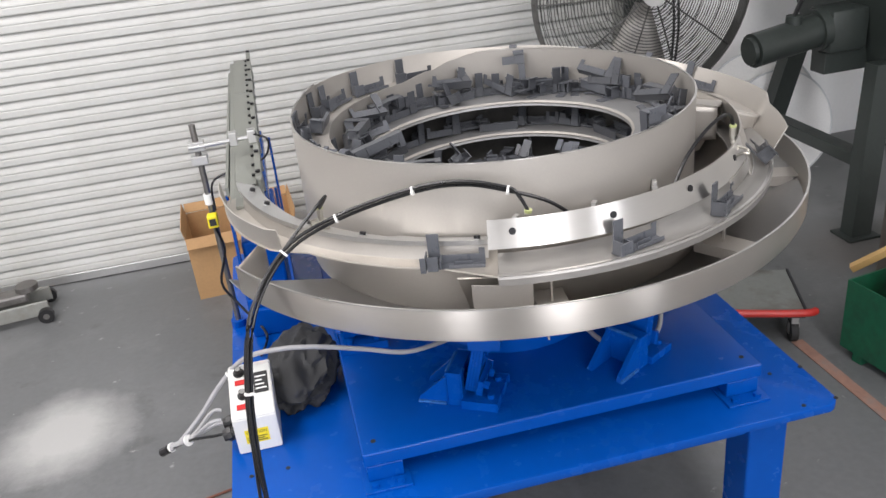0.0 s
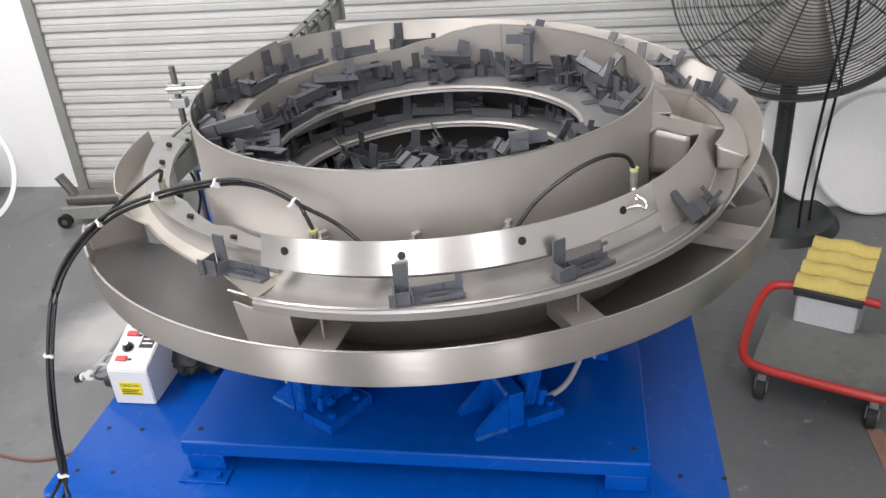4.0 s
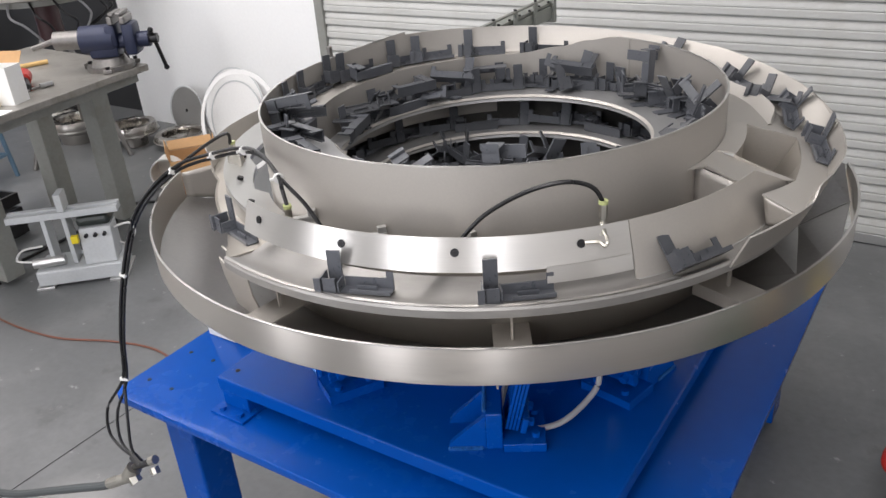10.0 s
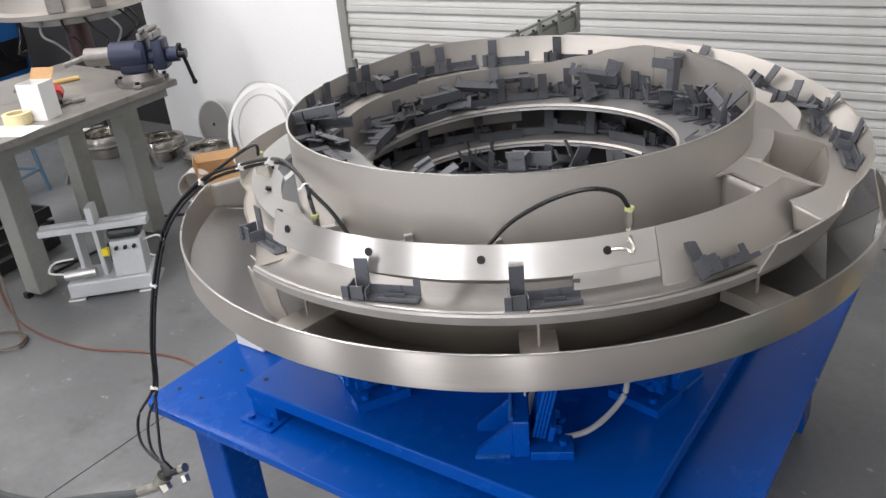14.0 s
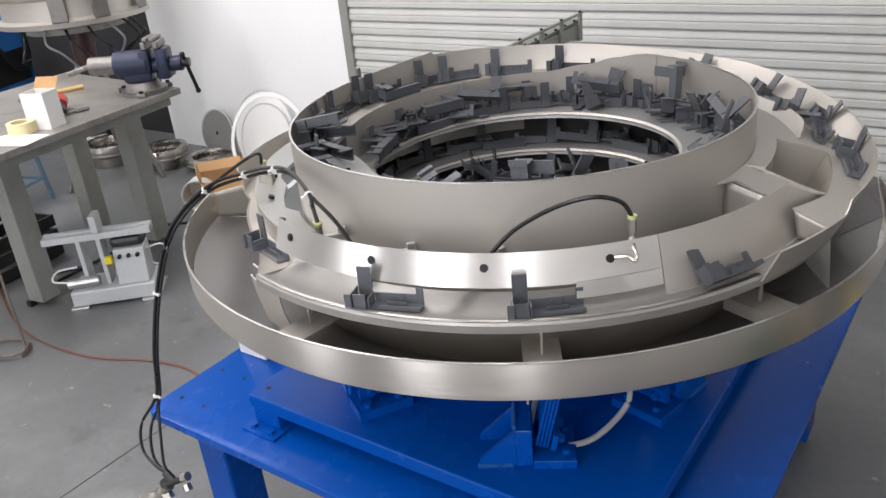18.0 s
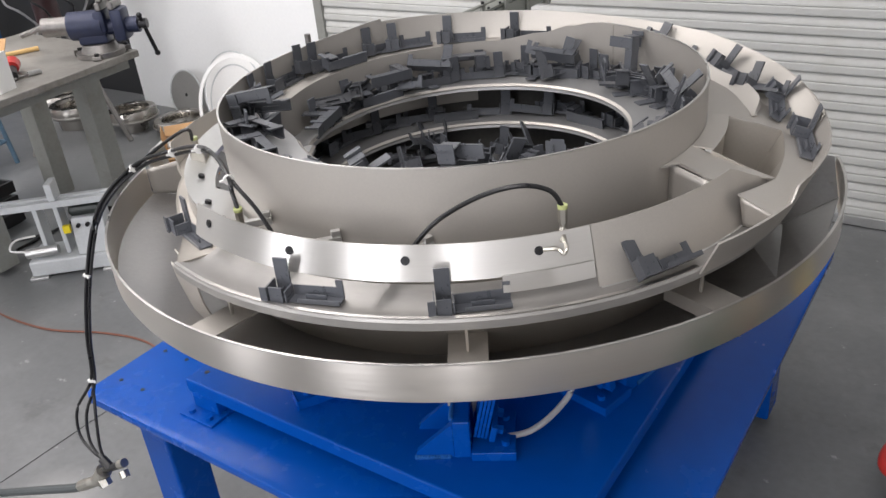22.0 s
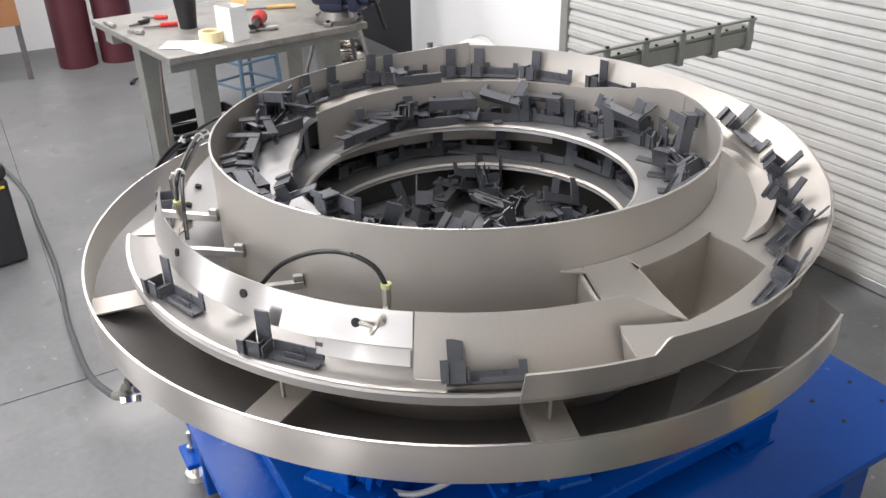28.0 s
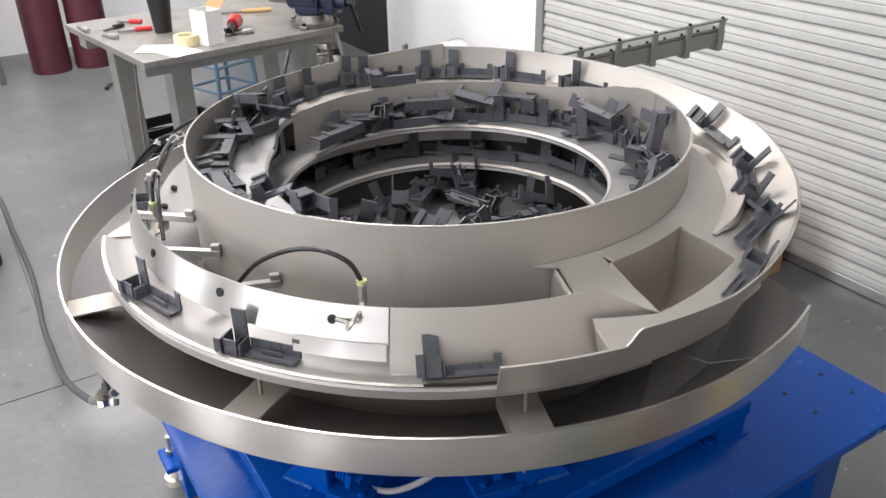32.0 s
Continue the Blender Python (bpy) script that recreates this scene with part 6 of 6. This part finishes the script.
def platform_trolley():
    t = thing("platform_trolley", "flat platform trolley with a red folding tube handle", "trolley", x=1.10, y=0.57, rz=-22)
    part("deck", boxes((-0.19, 0.20, -0.16, 0.17, 0.115, 0.135), bevel=0.004), PLYGREY, t)
    part("deck_edge", boxes((0.2005, 0.209, -0.16, 0.17, 0.112, 0.138), (-0.19, 0.20, -0.170, -0.1605, 0.112, 0.138)), CHARCOAL, t)
    bm = tube(bmesh.new(), [(0.235, -0.165, 0.14), (0.19, -0.185, 0.142), (0.0, -0.19, 0.145), (-0.16, -0.185, 0.15), (-0.215, -0.15, 0.165), (-0.225, 0.0, 0.20), (-0.21, 0.12, 0.235), (-0.16, 0.165, 0.25), (0.0, 0.17, 0.25), (0.13, 0.165, 0.245)], 0.0145, 12, 6)
    part("handle", bm, REDPAINT, t, "red painted tube handle", True)
    for x in (-0.15, 0.17):
        for y in (-0.135, 0.13):
            c = part("castor", boxes((x - 0.014, x + 0.014, y - 0.022, y + 0.022, 0.075, 0.1145), bevel=0.004), ZINC, t, "zinc swivel castor")
            part("wheel", rod_between(bmesh.new(), (x - 0.013, y, 0.042), (x + 0.013, y, 0.042), 0.042, 20), RUBBER, c, "black rubber wheel", True)
            bm = boxes((x - 0.019, x - 0.0145, y - 0.012, y + 0.012, 0.03, 0.075), (x + 0.0145, x + 0.019, y - 0.012, y + 0.012, 0.03, 0.075))
            part("fork", bm, ZINC, c)


platform_trolley()


def engine_unit():
    t = thing("tool_tray", "low grey crate topped with ribbed yellow foam", "crate", x=1.20, y=0.86, rz=-24)
    part("body", boxes((-0.095, 0.095, -0.17, 0.19, 0.0, 0.235), bevel=0.012), PALEGREY, t)
    part("rim", boxes((-0.105, 0.105, -0.178, 0.198, 0.2355, 0.265), bevel=0.006), CHARCOAL, t)
    for i in range(4):
        y = -0.175 + 0.095 * i
        bm = bmesh.new()
        bmesh.ops.create_grid(bm, x_segments=16, y_segments=8, size=0.5)
        for v in bm.verts:
            v.co = Vector((v.co.x * 0.215, y + 0.045 + v.co.y * 0.088, 0.272 + 0.028 * math.cos(v.co.y * math.pi) * (0.8 + 0.2 * math.cos(v.co.x * 9)) + 0.006 * noise.noise(v.co * 9)))
        r = bmesh.ops.extrude_face_region(bm, geom=list(bm.faces))
        for v in r["geom"]:
            if isinstance(v, bmesh.types.BMVert):
                v.co.z = 0.2665
        part("foam_rib", bm, YELLOW, t, smooth=True)


engine_unit()


def green_tub():
    t = thing("steel_tub", "scuffed green steel tub filled with board offcuts", "tub", x=1.56, y=0.02, rz=8)
    k = 0.006
    w, d, h = 0.22, 0.26, 0.30
    for s in ((-w, w, -d, -d + k, 0.03, h), (-w, w, d - k, d, 0.03, h), (-w, -w + k, -d + k, d - k, 0.03, h), (w - k, w, -d + k, d - k, 0.03, h), (-w + k, w - k, -d + k, d - k, 0.03, 0.036)):
        part("panel", boxes(s), TUBGREEN, t)
    for y in (-0.2, 0.16):
        part("skid", boxes((-w, w, y, y + 0.04, 0, 0.0298)), TUBGREEN, t)
    t = thing("timber_offcut", "yellow timber batten resting in the tub", "timber")
    bm = bmesh.new()
    box(bm, -0.018, 0.018, -0.45, 0.45, -0.012, 0.012, 0.001, Matrix.Translation((1.72, 0.18, 0.52)) @ Matrix.Rotation(radians(52), 4, "Z") @ Matrix.Rotation(radians(-38), 4, "X"))
    part("batten", bm, WOOD, t)
    t = thing("board_panel", "cardboard panel with a white barcode label", "board", x=1.50, y=0.04, z=0.04, rz=60)
    m = Matrix.Rotation(radians(-14), 4, "X")
    bm = bmesh.new()
    box(bm, -0.16, 0.16, -0.004, 0.004, 0.02, 0.46, 0, m)
    pb = part("panel", bm, CARD, t)
    bm = bmesh.new()
    box(bm, -0.14, -0.02, -0.0055, -0.0045, 0.28, 0.40, 0, m)
    lb = part("label", bm, PAPER, pb, "white printed label")
    bm = bmesh.new()
    for i in range(9):
        box(bm, -0.12 + 0.009 * i, -0.116 + 0.009 * i + 0.002 * (i % 3), -0.0065, -0.0056, 0.30, 0.36, 0, m)
    part("label_bars", bm, INK, lb)
    t = thing("steel_drum", "round rusty grey drum end standing on the floor", "drum", x=1.95, y=0.55, z=0)
    bm = rod_between(bmesh.new(), (0, 0, 0.0), (0, 0, 0.42), 0.2, 36)
    part("shell", bm, mat("dull_brown_steel", (0.13, 0.11, 0.095), 0.55, 0.5, 0.2, 8), t, smooth=True)


green_tub()


def far_end():
    for i, (x, y) in enumerate(((-5.95, -0.06), (-5.95, 0.27))):
        t = thing("gas_bottle", "tall maroon painted gas bottle", "gas bottle", "gas bottles by the wall", x, y, 0)
        part("body", sweep(bmesh.new(), lambda a: [(0.001, 0), (0.145, 0), (0.15, 0.02), (0.15, 1.2), (0.12, 1.35), (0.05, 1.42), (0.001, 1.42)], 0, 360, 28), MAROON, t, smooth=True)
        part("valve", rod_between(bmesh.new(), (0, 0, 1.421), (0, 0, 1.52), 0.025, 12), BRASS, t)
    t = thing("wooden_desk", "brown stained wooden desk with steel legs", "desk", x=-6.0, y=-0.85)
    part("top", boxes((-0.4, 0.35, -0.8, 0.45, 0.80, 0.84), bevel=0.004), WOODBROWN, t)
    part("front_panel", boxes((0.3, 0.33, -0.75, 0.42, 0.42, 0.7995), bevel=0.003), WOODBROWN, t)
    for y in (-0.75, 0.38):
        part("leg", boxes((0.25, 0.29, y, y + 0.04, 0, 0.7995), bevel=0.003), CASTGREY, t)
    t = thing("tool_case", "black plastic tool case with a yellow trim line", "tool case", x=-2.66, y=-1.01, rz=12)
    part("body", boxes((-0.22, 0.20, -0.22, 0.16, 0.0, 0.40), bevel=0.02), CHARCOAL, t)
    part("trim", boxes((-0.215, 0.2035, -0.2, 0.14, 0.36, 0.372), bevel=0.003), YELLOWLAB, t, "yellow trim line")
    part("lid", boxes((-0.225, 0.205, -0.225, 0.165, 0.4005, 0.47), bevel=0.02), CHARCOAL, t)
    part("tray", boxes((-0.19, 0.17, -0.19, 0.13, 0.4705, 0.49), bevel=0.006), BENCHTOP, t)
    t = thing("shop_stool", "blue grey tubular steel stool under the bench", "stool", x=-4.2, y=0.80, rz=20)
    for x in (-0.14, 0.14):
        for y in (-0.14, 0.14):
            part("leg", rod_between(bmesh.new(), (x * 1.2, y * 1.2, 0), (x, y, 0.48), 0.014, 10), STEELBLUE, t, smooth=True)
    for z in (0.15, 0.32):
        for s in (-1, 1):
            part("rung", rod_between(bmesh.new(), (-0.155, 0.155 * s, z), (0.155, 0.155 * s, z), 0.01, 8), STEELBLUE, t)
            part("rung", rod_between(bmesh.new(), (0.155 * s, -0.155, z), (0.155 * s, 0.155, z), 0.01, 8), STEELBLUE, t)
    part("seat", rod_between(bmesh.new(), (0, 0, 0.48), (0, 0, 0.51), 0.17, 24), STEELBLUE, t)
    t = thing("spare_bowl", "old brushed steel feeder bowl on a dark maroon stand", "feeder bowl", x=-4.02, y=1.46, rz=0)
    part("stand", rod_between(bmesh.new(), (0, 0, 0.74), (0, 0, 1.00), 0.075, 18), mat("dark_maroon_enamel", (0.045, 0.014, 0.016), 0.45), t, "dark maroon post", True)
    for a in (20, 140, 260):
        part("stand_leg", rod_between(bmesh.new(), polar(0.34, a, 0.0), polar(0.07, a, 0.78), 0.016, 10), CASTGREY, t, smooth=True)
    part("drum", rod_between(bmesh.new(), (0, 0, 1.00), (0, 0, 1.035), 0.30, 36), BENCHLEG, t, smooth=True)
    part("bowl_wall", sweep(bmesh.new(), lambda a: ribbon([(0.43, 1.50), (0.43, 1.23), (0.405, 1.21), (0.405, 1.10), (0.45, 1.085), (0.445, 1.06), (0.31, 1.036)], 0.005), 0, 360, 56), STEEL, t, smooth=True)
    for a in (-42, -12, 30):
        bm = bmesh.new()
        box(bm, 0.4345, 0.456, -0.045, 0.045, 1.09, 1.44, 0.003, Matrix.Rotation(radians(a), 4, "Z"))
        part("strap", bm, CASTGREY, t, "dark flat strap")
    for k in range(6):
        a = -70 + 24 * k
        bm = tube(bmesh.new(), [polar(0.30, a, 1.04), polar(0.36, a + 6, 0.96), polar(0.32 + 0.03 * (k % 3), a + 15, 0.90), polar(0.22, a + 22, 0.80), polar(0.12, a + 10, 0.76)], 0.007)
        part("hanging_lead", bm, TUBE if k % 3 else GREYCABLE, t, smooth=True)
    t = thing("welding_set", "blue welding power source with coiled leads", "welder", x=-5.85, y=1.7, rz=20)
    part("case", boxes((-0.18, 0.18, -0.3, 0.3, 0.12, 0.95), bevel=0.02), WELDERBLUE, t)
    part("front_panel", boxes((0.1802, 0.186, -0.25, 0.25, 0.45, 0.7), bevel=0.002), BLACKPL, t)
    for k in range(4):
        part("lead", tube(bmesh.new(), [(0.22, -0.2 + 0.05 * k, 0.95), (0.27, -0.1, 0.75), (0.25, 0.08 + 0.03 * k, 0.55), (0.24, 0.22, 0.8), (0.2, 0.1, 1.0)], 0.014), TUBE, t, smooth=True)
    for x in (-0.14, 0.14):
        part("wheel", rod_between(bmesh.new(), (x - 0.02, 0, 0.06), (x + 0.02, 0, 0.06), 0.06, 20), RUBBER, t)
    t = thing("black_crate", "black slatted crate on the floor", "crate", x=-3.35, y=0.25, rz=10)
    for z in (0.01, 0.09, 0.17):
        part("slat", boxes((-0.2, 0.2, -0.25, -0.235, z, z + 0.06), (-0.2, 0.2, 0.235, 0.25, z, z + 0.06), (0.185, 0.2, -0.235, 0.235, z, z + 0.06), (-0.2, -0.185, -0.235, 0.235, z, z + 0.06)), BLACKPL, t)
    part("base", boxes((-0.185, 0.185, -0.235, 0.235, 0, 0.01)), BLACKPL, t)
    t = thing("floor_cable", "black cable trailing over the floor", "cable")
    bm = tube(bmesh.new(), [(-2.9, 0.3, 0.008), (-2.95, 0.7, 0.008), (-3.1, 0.9, 0.008), (-2.7, 1.2, 0.008), (-2.5, 1.25, 0.008)], 0.007, 8, 8)
    tube(bm, [(-4.0, 0.2, 0.008), (-3.9, 0.45, 0.008), (-3.4, 0.6, 0.008), (-3.1, 0.3, 0.008), (-2.9, 0.5, 0.008)], 0.007, 8, 8)
    part("cable", bm, TUBE, t, smooth=True)
    t = thing("bench_lead", "grey mains lead hanging to a coil on the floor", "cable")
    p = bench_xy(0.05, 0.25, 0.84)
    pts = [p, (p.x - 0.02, p.y - 0.02, 0.55), (p.x + 0.03, p.y - 0.04, 0.25), (p.x + 0.05, p.y - 0.05, 0.02)]
    pts += [(p.x + 0.02 + 0.10 * math.cos(0.9 * i), p.y - 0.10 + 0.07 * math.sin(0.9 * i), 0.008 + 0.002 * i) for i in range(9)]
    part("lead", tube(bmesh.new(), pts, 0.006, 8, 5), mat("brown_grey_lead", (0.16, 0.13, 0.11), 0.5), t, smooth=True)
    t = thing("power_lead", "black mains lead lying by the gas bottles", "cable")
    bm = tube(bmesh.new(), [(-6.0, 0.6, 0.3), (-5.9, 0.55, 0.02), (-5.6, 0.5, 0.008), (-5.3, 0.3, 0.008), (-5.2, 0.22, 0.008)], 0.007)
    rod_between(bm, (-5.2, 0.22, 0.012), (-5.1, 0.18, 0.012), 0.014, 8)
    part("lead", bm, TUBE, t, smooth=True)


far_end()
